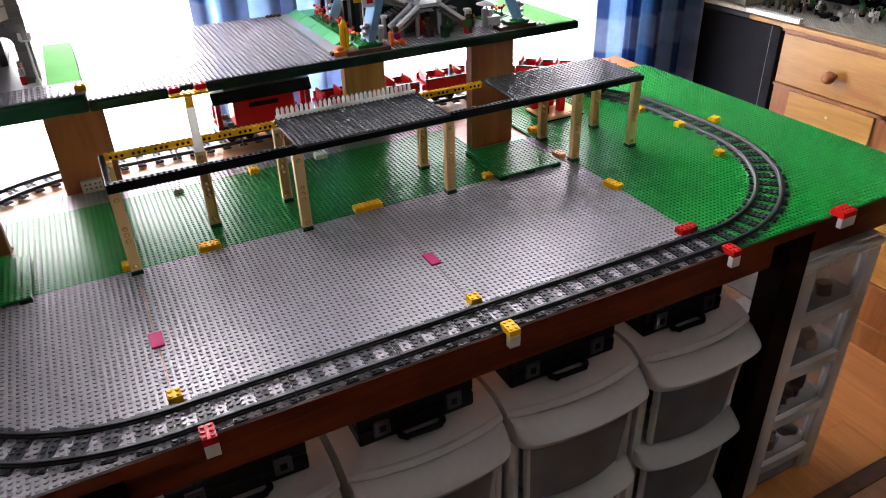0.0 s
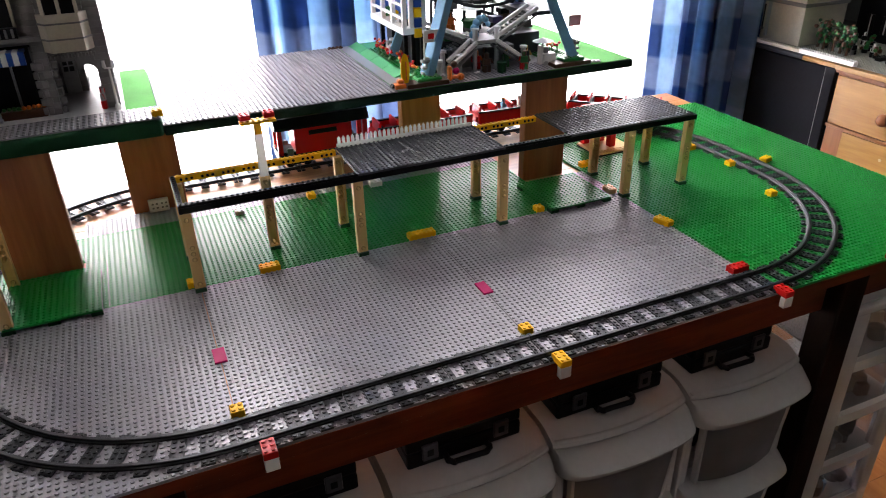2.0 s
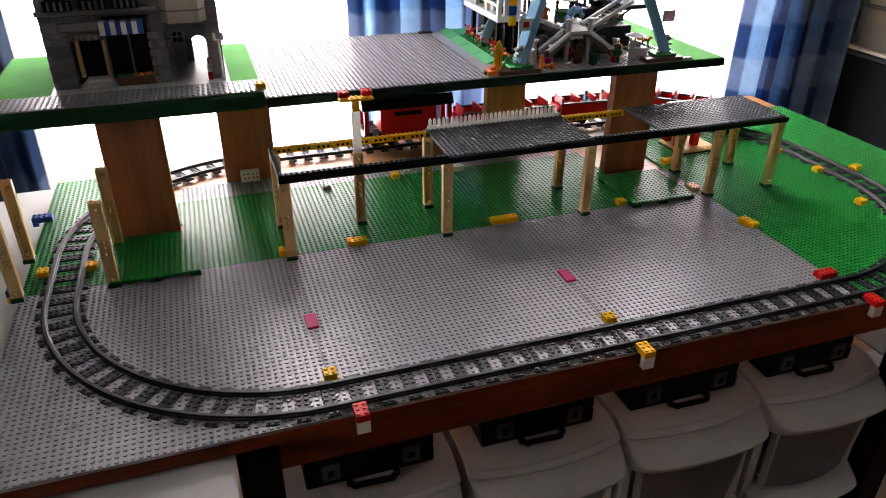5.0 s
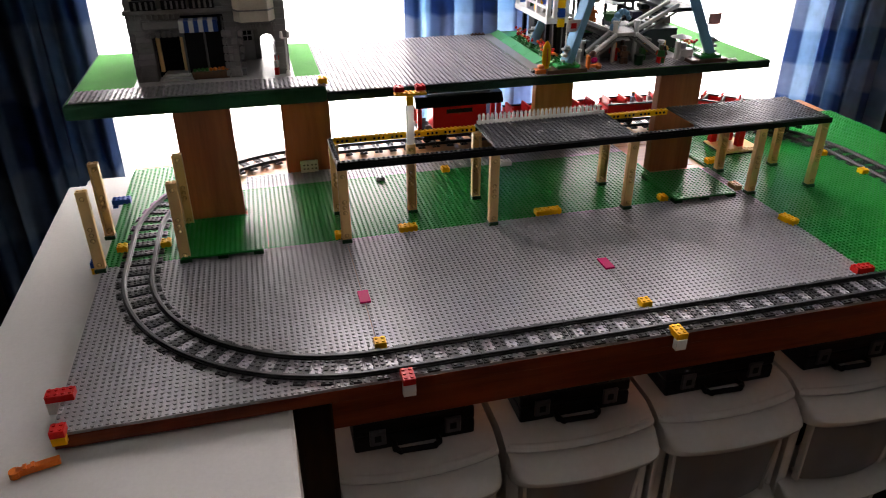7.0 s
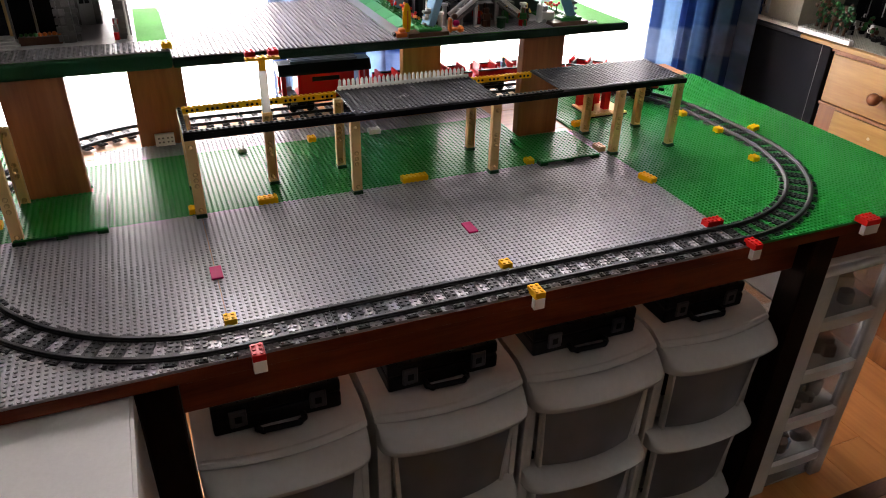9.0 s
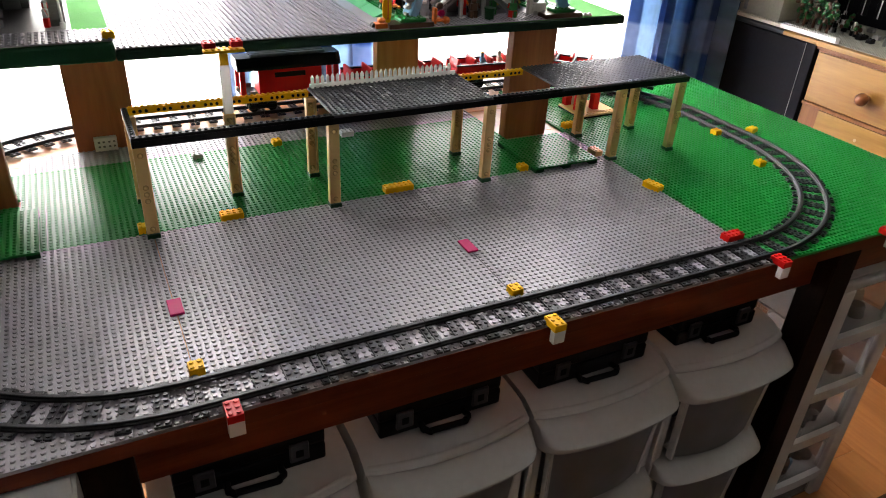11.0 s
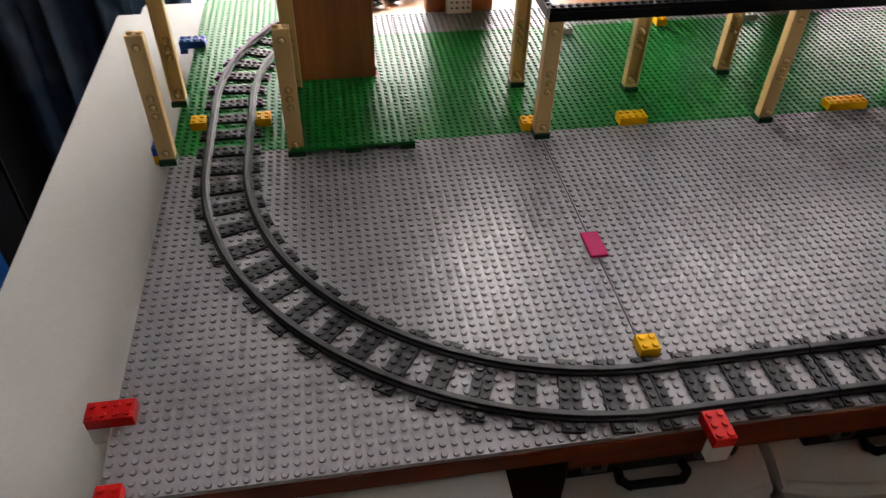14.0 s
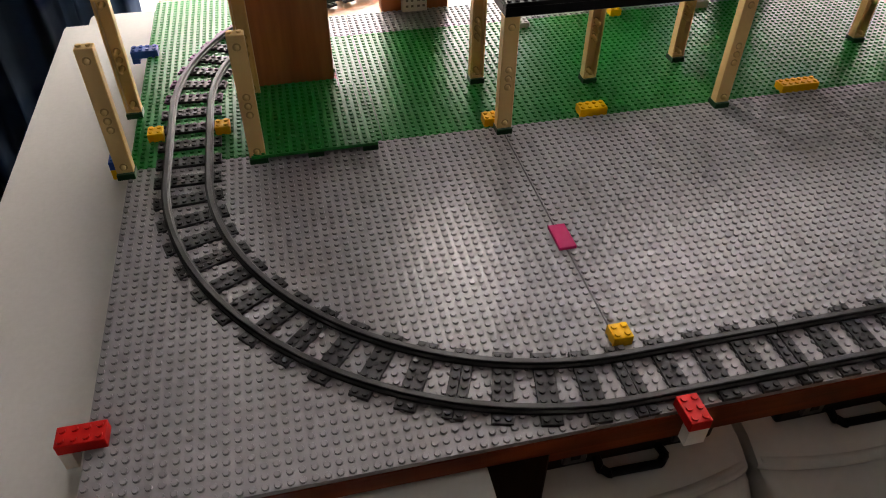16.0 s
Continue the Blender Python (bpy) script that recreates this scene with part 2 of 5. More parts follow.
gb.inputs["Transmission Weight"].default_value, gb.inputs["Roughness"].default_value, gb.inputs["IOR"].default_value = 1.0, 0.0, 1.05
M["glass"] = glass
milky = bpy.data.materials.new("milky_white_plastic")
milky.use_nodes = True
mn, ml = milky.node_tree.nodes, milky.node_tree.links
mn.remove(mn["Principled BSDF"])
md, mt, mm = mn.new("ShaderNodeBsdfDiffuse"), mn.new("ShaderNodeBsdfTranslucent"), mn.new("ShaderNodeMixShader")
md.inputs[0].default_value = mt.inputs[0].default_value = (0.86, 0.85, 0.82, 1)
mm.inputs[0].default_value = 0.5
ml.new(md.outputs[0], mm.inputs[1]), ml.new(mt.outputs[0], mm.inputs[2]), ml.new(mm.outputs[0], mn["Material Output"].inputs[0])
M["milky"] = milky
smoky = bpy.data.materials.new("smoky_drawer_plastic")
smoky.use_nodes = True
sn, sl = smoky.node_tree.nodes, smoky.node_tree.links
sb = sn["Principled BSDF"]
sb.inputs["Base Color"].default_value, sb.inputs["Roughness"].default_value = (0.2, 0.205, 0.22, 1), 0.3
st, sm, sz = sn.new("ShaderNodeBsdfTransparent"), sn.new("ShaderNodeMixShader"), sn.new("ShaderNodeTexNoise")
st.inputs[0].default_value, sz.inputs["Scale"].default_value = (0.8, 0.8, 0.82, 1), 12
sc, sr = sn.new("ShaderNodeTexCoord"), sn.new("ShaderNodeMapRange")
sr.inputs[3].default_value, sr.inputs[4].default_value = 0.5, 0.85
sl.new(sc.outputs["Object"], sz.inputs["Vector"]), sl.new(sz.outputs[0], sr.inputs[0]), sl.new(sr.outputs[0], sm.inputs[0])
sl.new(st.outputs[0], sm.inputs[1]), sl.new(sb.outputs[0], sm.inputs[2]), sl.new(sm.outputs[0], sn["Material Output"].inputs[0])
M["smoky"] = smoky
cloudy = smoky.copy()
cloudy.name = "cloudy_clear_plastic"
M["cloudy"] = cloudy
for node in cloudy.node_tree.nodes:
    if node.type == 'MAP_RANGE':
        node.inputs[3].default_value, node.inputs[4].default_value = 0.06, 0.3
    if node.type == 'BSDF_PRINCIPLED':
        node.inputs["Base Color"].default_value = (0.4, 0.38, 0.35, 1)
M["daylight"] = backdrop_mat


# ---- building helpers (lengths in studs, z from the plates' surface) ----
def box(bm, x0, x1, y0, y1, z0, z1, bev=0.0, seg=1):
    r = bmesh.ops.create_cube(bm, size=1.0)
    vs = r["verts"]
    for v in vs:
        v.co = Vector(((x0 + x1) / 2 + v.co.x * (x1 - x0), (y0 + y1) / 2 + v.co.y * (y1 - y0), (z0 + z1) / 2 + v.co.z * (z1 - z0)))
    if bev:
        es = {e for v in vs for e in v.link_edges}
        bmesh.ops.bevel(bm, geom=list(es), offset=bev, segments=seg, profile=0.6, affect='EDGES')
    return bm


def cyl(bm, a, b, r0, r1=None, n=12):
    """A cylinder or cone from point a to point b."""
    a, b = Vector(a), Vector(b)
    r1 = r0 if r1 is None else r1
    q = (b - a).to_track_quat('Z', 'Y').to_matrix().to_4x4()
    bmesh.ops.create_cone(bm, cap_ends=True, segments=n, radius1=r0, radius2=r1, depth=(b - a).length, matrix=Matrix.Translation((a + b) / 2) @ q)
    return bm


def ball(bm, c, r, n=10, sz=1.0):
    bmesh.ops.create_uvsphere(bm, u_segments=n, v_segments=max(5, n // 2 + 1), radius=r, matrix=Matrix.Translation(c) @ Matrix.Diagonal((1, 1, sz, 1)))
    return bm


def studs(bm, x0, y0, nx, ny, z, n=10):
    for i in range(nx):
        for j in range(ny):
            cx, cy = x0 + i + 0.5, y0 + j + 0.5
            lo = [bm.verts.new((cx + 0.3 * math.cos(a), cy + 0.3 * math.sin(a), z)) for a in (2 * math.pi * k / n for k in range(n))]
            hi = [bm.verts.new((v.co.x, v.co.y, z + 0.22)) for v in lo]
            for k in range(n):
                bm.faces.new((lo[k], lo[(k + 1) % n], hi[(k + 1) % n], hi[k]))
            bm.faces.new(hi)
    return bm


def B():
    return bmesh.new()


def part(name, bm, material, parent=None, label="", smooth=False):
    """Links a bmesh, drawn in studs, as one mesh object, under a thing or a part when given."""
    bmesh.ops.scale(bm, vec=(S, S, S), verts=bm.verts)
    me = bpy.data.meshes.new(name)
    bm.to_mesh(me)
    bm.free()
    me.materials.append(M[material])
    if smooth:
        me.polygons.foreach_set("use_smooth", [True] * len(me.polygons))
        me.set_sharp_from_angle(angle=radians(38))
    ob = new(name, me)
    if parent is not None:
        ob.parent = parent
    if label:
        tagged(ob, label)
    return ob


def thing(name, label, category, at=(0, 0, 0), rz=0, group="", kind=""):
    ob = new(name)
    ob.empty_display_size = 0.02
    ob.matrix_basis = place(*at, rz)
    return tagged(ob, label, category, group, kind)


def place(x, y, z, rz=0):
    return pose(x * S, y * S, ZT + z * S, 0, 0, rz)


def solid(name, bm, material, label, category, at=(0, 0, 0), rz=0, group="", kind="", smooth=False):
    """A thing of one mesh."""
    ob = part(name, bm, material, None, "", smooth)
    ob.matrix_basis = place(*at, rz)
    return tagged(ob, label, category, group, kind)


def stud_mesh(name, c, z, n):
    """Studs on the points c, joined in one mesh."""
    ang = np.arange(n) * 2 * np.pi / n
    ring = np.stack([0.3 * np.cos(ang), 0.3 * np.sin(ang)], 1)
    k = len(c)
    p = c[:, None, :] + ring[None]
    top = c[:, None, :] + ring[None] * 0.9
    rows = [np.concatenate([q, np.full((k, n, 1), h)], 2) for q, h in ((p, z), (p, z + 0.18), (top, z + 0.22))]
    verts = np.concatenate(rows, 1).reshape(-1, 3)
    faces = []
    for i in range(k):
        o = i * 3 * n
        for r in (0, n):
            faces += [(o + r + a, o + r + (a + 1) % n, o + r + n + (a + 1) % n, o + r + n + a) for a in range(n)]
        faces.append(tuple(range(o + 2 * n, o + 3 * n)))
    me = bpy.data.meshes.new(name)
    me.from_pydata((verts * S).tolist(), [], faces)
    return me


def stud_field(name, material, x0, y0, nx, ny, z0, z1, label, n=10, group="baseplates", single=None, g=0.085):
    """A studded plate: a thin sheet, its studs joined as one part, and those in the rows named by single as parts of their own."""
    g = 0.03 if material == "green" else g
    bm = box(B(), x0 + g, x0 + nx - g, y0 + g, y0 + ny - g, z0, z1)
    ob = part(name, bm, material)
    ob.matrix_basis = place(0, 0, 0)
    gx, gy = np.meshgrid(x0 + np.arange(nx) + 0.5, y0 + np.arange(ny) + 0.5)
    c = np.stack([gx.ravel(), gy.ravel()], 1)
    if single:
        near = (c[:, 0] < single[0]) & (c[:, 1] < single[1])
        me = stud_mesh("stud", np.zeros((1, 2)), z1, n)
        me.materials.append(M[material])
        for x, y in c[near]:
            o = new("stud", me)
            o.parent = ob
            o.matrix_basis = pose(x * S, y * S, 0)
        c = c[~near]
    me = stud_mesh("studs", c, z1, n)
    me.materials.append(M[material])
    st = new("studs", me)
    st.parent = ob
    tagged(st, kind="stuff")
    return tagged(ob, label, "baseplate", group)


def brick(nx, ny, h, material, label, x, y, z, rz=0, group="loose bricks"):
    """A toy brick centred on x, y with its bottom at z; h in studs (1.2 a brick, 0.4 a plate)."""
    bm = box(B(), -nx / 2 + .02, nx / 2 - .02, -ny / 2 + .02, ny / 2 - .02, 0, h, 0.04)
    studs(bm, -nx / 2, -ny / 2, nx, ny, h)
    return solid("toy_brick", bm, material, label, "toy brick", (x, y, z), rz, group)


# ---- the room ----
FZ = -ZT / S                 # floor level in studs
CZ = (2.45 - ZT) / S         # ceiling level
XL, XR, YB, YF = -150, 268, 88, -300


def structure(name, bm, material, label):
    return solid(name, bm, material, label, name.split("_")[0], kind="structure")


floor = structure("floor", box(B(), XL - 10, XR + 10, YF - 10, YB + 10, FZ - 12, FZ - 1.2), "floorwood", "orange laminate floor boards")
structure("ceiling", box(B(), XL - 10, XR + 10, YF - 10, YB + 10, CZ, CZ + 10), "ceil", "plain white painted ceiling")
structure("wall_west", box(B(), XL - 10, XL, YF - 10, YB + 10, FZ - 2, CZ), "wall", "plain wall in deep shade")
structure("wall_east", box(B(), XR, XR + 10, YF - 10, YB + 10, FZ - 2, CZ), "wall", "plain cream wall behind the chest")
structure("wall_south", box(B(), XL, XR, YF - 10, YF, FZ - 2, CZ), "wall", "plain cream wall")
WZ0, WZ1 = (0.316 - ZT) / S, (2.046 - ZT) / S
W1, W2 = (-62, 40), (52, 181)
bm = B()
for x0, x1 in ((XL, W1[0]), (W1[1], W2[0]), (W2[1], XR)):
    box(bm, x0, x1, YB, YB + 10, FZ - 2, CZ)
for x0, x1 in (W1, W2):
    box(bm, x0, x1, YB, YB + 10, FZ - 2, WZ0)
    box(bm, x0, x1, YB, YB + 10, WZ1, CZ)
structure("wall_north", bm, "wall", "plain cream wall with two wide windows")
for name, (x0, x1) in zip(("window_1", "window_2"), (W1, W2)):
    win = thing(name, "wide white-framed window, blown out by daylight", "window", kind="structure")
    fr = B()
    for a, b in ((x0, x0 + 4), (x1 - 4, x1)):
        box(fr, a, b, YB + 5, YB + 9, WZ0, WZ1, .3)
    for a, b in ((WZ0, WZ0 + 4), (WZ1 - 4, WZ1)):
        box(fr, x0 + 4, x1 - 4, YB + 5, YB + 9, a, b, .3)
    part("window_frame", fr, "frame", win)
    part("window_sill", box(B(), x0 - 2, x1 + 2, YB - 6, YB + 5, WZ0 - 2, WZ0, .4), "frame", win)
    pane = part("pane", box(B(), x0 + 4, x1 - 4, YB + 6.7, YB + 7.1, WZ0 + 4, WZ1 - 4), "glass", win)
    pane.visible_shadow = False


def curtain(x0, x1, y, label, folds, depth=4.0, seed=0, material="backlit"):
    rnd = random.Random(seed)
    nx, nz = folds * 14, 24
    z0, z1 = FZ + 8, CZ - 12
    ph = [rnd.uniform(0, 6.28) for _ in range(4)]
    bm = B()
    uv = bm.loops.layers.uv.new("cloth")
    grid = []
    for i in range(nx + 1):
        col = []
        t = i / nx
        for j in range(nz + 1):
            v = j / nz
            w = folds * 6.283 * (t + .045 * math.sin(9 * t + ph[2]) + .02 * math.sin(23 * t + ph[0]))
            amp = depth * (0.8 + 0.45 * math.sin(w * .37 + ph[0]) + .2 * math.sin(w * .81 + ph[3])) * (1.05 - 0.35 * v)
            yy = y + amp * math.sin(w + 0.6 * math.sin(v * 3 + ph[1])) + 0.6 * math.sin(w * 2.3 + ph[2] + v * 2)
            xx = x0 + (x1 - x0) * t + 0.9 * math.cos(w + ph[3]) + math.sin(v * 4 + ph[1]) * .8 * (1 - v)
            col.append(bm.verts.new((xx, yy, z0 + (z1 - z0) * v)))
        grid.append(col)
    for i in range(nx):
        for j in range(nz):
            f = bm.faces.new((grid[i][j], grid[i + 1][j], grid[i + 1][j + 1], grid[i][j + 1]))
            f.smooth = True
            for lp, (a, b) in zip(f.loops, ((i, j), (i + 1, j), (i + 1, j + 1), (i, j + 1))):
                lp[uv].uv = (a / nx * (x1 - x0) * S * 1.9, b / nz * (z1 - z0) * S)
    cur = thing("curtain", label, "curtain")
    cl = part("cloth", bm, material, cur)
    cl.modifiers.new("thick", 'SOLIDIFY').thickness = 0.0015
    part("curtain_rail", cyl(B(), (x0 - 2, y, z1 + .5), (x1 + 2, y, z1 + .5), .8), "metal", cur)
    return cur


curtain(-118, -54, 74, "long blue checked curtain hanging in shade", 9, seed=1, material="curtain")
curtain(29, 71, 76, "blue checked curtains drawn together between the windows", 6, seed=2)
curtain(163, 214, 74, "blue checked curtain lit from behind by the window", 7, seed=3)

# ---- the layout table ----
table = thing("layout_table", "dark mahogany table carrying the toy railway", "table", (0, 0, 0))
for i, (a, b) in enumerate(((-46.98, -31), (-31, -14), (-14, 3), (3, 20), (20, 37), (37, 54), (54, 62))):
    part("plank", box(B(), -48, 160, a + .06, b - .06, -2.6, -0.52, .1), "top", table, "warm orange table board" if i == 0 else "")
part("front_edge", box(B(), -47.9, 160, -48.03, -47.0, -2.7, -0.51, .05), "mahog", table)
part("apron", box(B(), -14, 160, -43.4, -41.6, -12.2, -2.62, .15), "mahog", table)
part("apron", box(B(), -14, 160, 57, 59, -8.6, -2.72, .2), "mahog", table)
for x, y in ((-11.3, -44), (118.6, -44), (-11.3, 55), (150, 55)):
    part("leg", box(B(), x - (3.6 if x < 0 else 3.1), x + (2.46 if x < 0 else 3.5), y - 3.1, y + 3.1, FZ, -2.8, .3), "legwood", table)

desk = thing("white_desk", "white laminate desk with rounded corners under the board", "desk")
bm = B()
box(bm, -64.5, -15, -100, 57, -5.6, -3.2)
bmesh.ops.bevel(bm, geom=[e for e in bm.edges if abs(e.verts[0].co.z - e.verts[1].co.z) > 1], offset=4, segments=6, affect='EDGES')
bmesh.ops.bevel(bm, geom=[e for e in bm.edges if abs(e.verts[0].co.z - e.verts[1].co.z) < .01], offset=.5, segments=2, affect='EDGES')
part("desk_top", bm, "desk", desk)
for x in (-62.6, -17.2):
    part("side_panel", box(B(), x, x + 1.8, -97, 54, FZ, -5.5, .15), "desk", desk)
part("back_panel", box(B(), -60.8, -17.2, 48, 49.5, FZ + 20, -5.5, .15), "desk", desk)

# ---- baseplates ----
GREYL, GREENL = "large grey studded baseplate on the table", "green studded baseplate on the table"
for i in range(3):
    stud_field("baseplate", "grey", -48 + 48 * i, -48, 48, 48, -.5, 0, GREYL, single=(-6, -41) if i == 0 else None)
for i in range(3):
    stud_field("baseplate", "green", -16 + 32 * i, 0, 32, 32, -.5, 0, GREENL)
    stud_field("baseplate", "grey", -16 + 32 * i, 32, 32, 8, -.5, 0, "narrow grey studded baseplate strip behind the green")
stud_field("baseplate", "green", -48, 0, 32, 16, -.5, 0, GREENL)
stud_field("baseplate", "green", -48, 16, 16, 36, -.5, 0, GREENL)
stud_field("baseplate", "green", -20, 16, 4, 16, -.5, 0, GREENL)
stud_field("baseplate", "green", -32, 16, 12, 2, -.5, 0, GREENL)
stud_field("baseplate", "grey", -20, 32, 4, 8, -.5, 0, "narrow grey studded baseplate strip behind the green")
stud_field("baseplate", "green", -32, 21, 12, 11, -.5, 0, GREENL)
for x in (96, 128):
    for y in (-48, -16, 16):
        stud_field("baseplate", "green", x, y, 32, 32, -.5, 0, GREENL)
stud_field("baseplate", "grey", 92, 0, 4, 16, -.5, 0, "small grey studded strip between green plates")
for x in (-33, 76):
    slab = stud_field("raised_plate", "green", x, -2, 16, 16, .75, 1.15, "raised green studded plate on dark green feet")
    for i in (0, 7, 14):
        for j in (0, 14):
            part("foot", box(B(), x + i, x + i + 2, -2 + j, j, .0, .75, .03), "dkgreen", slab)


# ---- track ----
def rail_profile(off):
    return ((off - .5, .4), (off + .5, .4), (off + .5, .66), (off + .3, .78), (off + .3, 1.05), (off + .22, 1.12), (off - .22, 1.12), (off - .3, 1.05), (off - .3, .78), (off - .5, .66))


def swept_rail(off, pts):
    """Sweeps the rail's section along points with headings."""
    bm = B()
    rings = []
    for x, y, h in pts:
        nx, ny = -math.sin(h), math.cos(h)
        rings.append([bm.verts.new((x + nx * o, y + ny * o, z)) for o, z in rail_profile(off)])
    k = len(rings[0])
    for a, b in zip(rings, rings[1:]):
        for i in range(k):
            bm.faces.new((a[i], b[i], b[(i + 1) % k], a[(i + 1) % k]))
    bm.faces.new(rings[0]), bm.faces.new(list(reversed(rings[-1])))
    bmesh.ops.recalc_face_normals(bm, faces=bm.faces)
    return bm


def sleeper(half=False):
    """A studded cross-tie: two studs wide, eight long."""
    w0, w1 = (-1, 1) if not half else (0, 1)
    bm = box(B(), w0 + .03, w1 - .03, -3.97, 3.97, .02, .4, .03)
    for sx in ((-1, 0) if not half else (0,)):
        for sy in (-4, 3, -2, -1, 0, 1):
            studs(bm, sx, sy, 1, 1, .4, 8)
    return bm


ORIGIN = part("sleeper", sleeper(), "track")
HALF = part("sleeper", sleeper(True), "track")
full_mesh, half_mesh = ORIGIN.data, HALF.data
HOLE = part("hole", cyl(B(), (0, 0, .3), (0, 0, .415), .2, n=8), "black")
hole_mesh = HOLE.data
bpy.data.objects.remove(ORIGIN), bpy.data.objects.remove(HALF), bpy.data.objects.remove(HOLE)


def track_piece(curved):
    t = thing("track_curve" if curved else "track_straight", "dark grey plastic toy railway track piece with studded sleepers", "train track", group="railway loop")
    n, ang = (10, radians(22.5)) if curved else (1, 0)

    def at(s):
        if not curved:
            return (16 * s, 0, 0)
        a = ang * s
        return (40 * math.sin(a), 40 - 40 * math.cos(a), a)
    for off in (-2.5, 2.5):
        part("rail", swept_rail(off, [at(i / n) for i in range(n + 1)]), "rail", t)
    for i in range(5):
        x, y, h = at(i / 4)
        o = new("sleeper", half_mesh if i in (0, 4) else full_mesh)
        o.parent = t
        o.matrix_basis = pose(x * S, y * S, 0, 0, 0, math.degrees(h) + (180 if i == 4 else 0))
        if i in (1, 2, 3):
            d = new("hole", hole_mesh)
            d.parent = o
    return t


straight, curve = track_piece(False), track_piece(True)
first_s, first_c = True, True


def lay(ob, x, y, h, used):
    m = place(x, y, 0, h)
    if used:
        copy_thing(ob, m)
    else:
        ob.matrix_basis = m


n_s = n_c = 0
SLACK = 0.7 / 6
px, py, ph = -0.7, -44.0, 0.0
for kind, count in (("s", 6), ("c", 4), ("s", 1), ("c", 4), ("s", 6), ("c", 4), ("s", 1), ("c", 4)):
    for _ in range(count):
        a = radians(ph)
        if kind == "s":
            lay(straight, px, py, ph, n_s)
            n_s += 1
            d = 16 + (SLACK if count == 6 else 0)
            px, py = px + d * math.cos(a), py + d * math.sin(a)
        else:
            lay(curve, px, py, ph, n_c)
            n_c += 1
            b = radians(22.5)
            lx, ly = 40 * math.sin(b), 40 - 40 * math.cos(b)
            px, py = px + lx * math.cos(a) - ly * math.sin(a), py + lx * math.sin(a) + ly * math.cos(a)
            ph += 22.5


# ---- the station platform ----
def post(parent, x, y, hollow=False, h=16.3, capped=False):
    """A tan upright with pegs on a dark green plate; hollow: open towards the front, with the pegs inside."""
    part("base_plate", box(B(), x - 1.05, x + 1.05, y - 1.05, y + 1.0, .0, .8, .05), "dkgreen", parent)
    if hollow:
        bm = box(B(), x - 1.0, x + 1.0, y + .35, y + .7, .8, h, .05)
        for sx in (-1, 1):
            box(bm, x + sx * .86 - .14, x + sx * .86 + .14, y - .7, y + .4, .8, h, .05)
        box(bm, x - .8, x + .8, y - .7, y + .4, h - .7, h, .05), box(bm, x - .8, x + .8, y - .7, y + .4, .8, 1.1, .05)
    else:
        bm = box(B(), x - 1.0, x + 1.0, y - .7, y + .7, .8, h, .08)
    if capped:
        studs(bm, x - 1, y - .5, 2, 1, h)
    p = part("post", bm, "tan", parent)
    for z in (1.7, 6.9, 8.1, 9.3, h - 1.4):
        a, b = (-.85, .4) if hollow else (-.95, .95)
        bm = cyl(B(), (x, y + a, z), (x, y + b, z), .32, n=14)
        ball(bm, (x, y + a, z), .32, 14)
        part("peg", bm, "tanpeg", p, smooth=True)
        f = y + .34 if hollow else y - .71
        part("hole", cyl(B(), (x, f - .02, z), (x, f + .1, z), .48, n=14), "tanring", p)
    return p


def beam_studs(bm, x0, x1, y, z, along_x=True):
    k = int(round(x1 - x0))
    for i in range(k):
        (studs(bm, x0 + i, y, 1, 1, z, 8) if along_x else studs(bm, y, x0 + i, 1, 1, z, 8))


station = thing("station_platform", "unfinished toy station roof on tan posts with black beams", "toy station")
for x in (0, 32, 64, 96.3, 112.8):
    post(station, x, -1)
for x in (0, 32.3, 64.5, 97, 112.8):
    post(station, x, 13, True)
bm = box(B(), -1, 114, -2, -.9, 16.3, 17.45, .05)
part("front_beam", bm, "black", station)
bm = box(B(), -1, 32, -2, -.92, 17.46, 18.0, .04)
beam_studs(bm, -1, 32, -2, 18.0)
part("stud_strip", bm, "black", station)
bm = box(B(), 64, 80, -2, -.92, 17.46, 18.0, .04)
beam_studs(bm, 64, 80, -2, 18.0)
part("stud_strip", bm, "black", station)
bm = box(B(), -1, 0, -.9, 14, 16.3, 17.45, .05)
beam_studs(bm, -1, 14, -1, 17.45, False)
part("side_beam", bm, "black", station)


def technic(x0, x1):
    bm = box(B(), x0, x1, 13, 14, 16.4, 17.6, .05)
    beam_studs(bm, x0, x1, 13, 17.6)
    t = part("yellow_beam", bm, "yellow", station, "yellow beam with round holes")
    for i in range(int(x1 - x0) - 1):
        if i % 4 != 3:
            part("hole", cyl(B(), (x0 + 1 + i, 12.93, 17), (x0 + 1 + i, 13.2, 17), .3, n=10), "black", t)


technic(0, 32), technic(64, 80)
for x in (32, 80):
    r = stud_field("roof_plate", "roof", x, -2, 33 if x == 80 else 32, 16, 17.5, 17.9, "")
    r.parent = station
    r.matrix_basis = Matrix()
    for key in ("category", "group"):
        del r[key]
fence = part("fence", box(B(), 32.5, 63.5, 13.3, 13.8, 17.9, 18.7), "milky", station, "white picket fence")
for i in range(30):
    bm = box(B(), 32.75 + i, 33.35 + i, 13.35, 13.75, 18.7, 20.0, .05)
    cyl(bm, (33.05 + i, 13.55, 20.0), (33.05 + i, 13.55, 20.35), .28, .1, 6)
    part("picket", bm, "milky", fence)

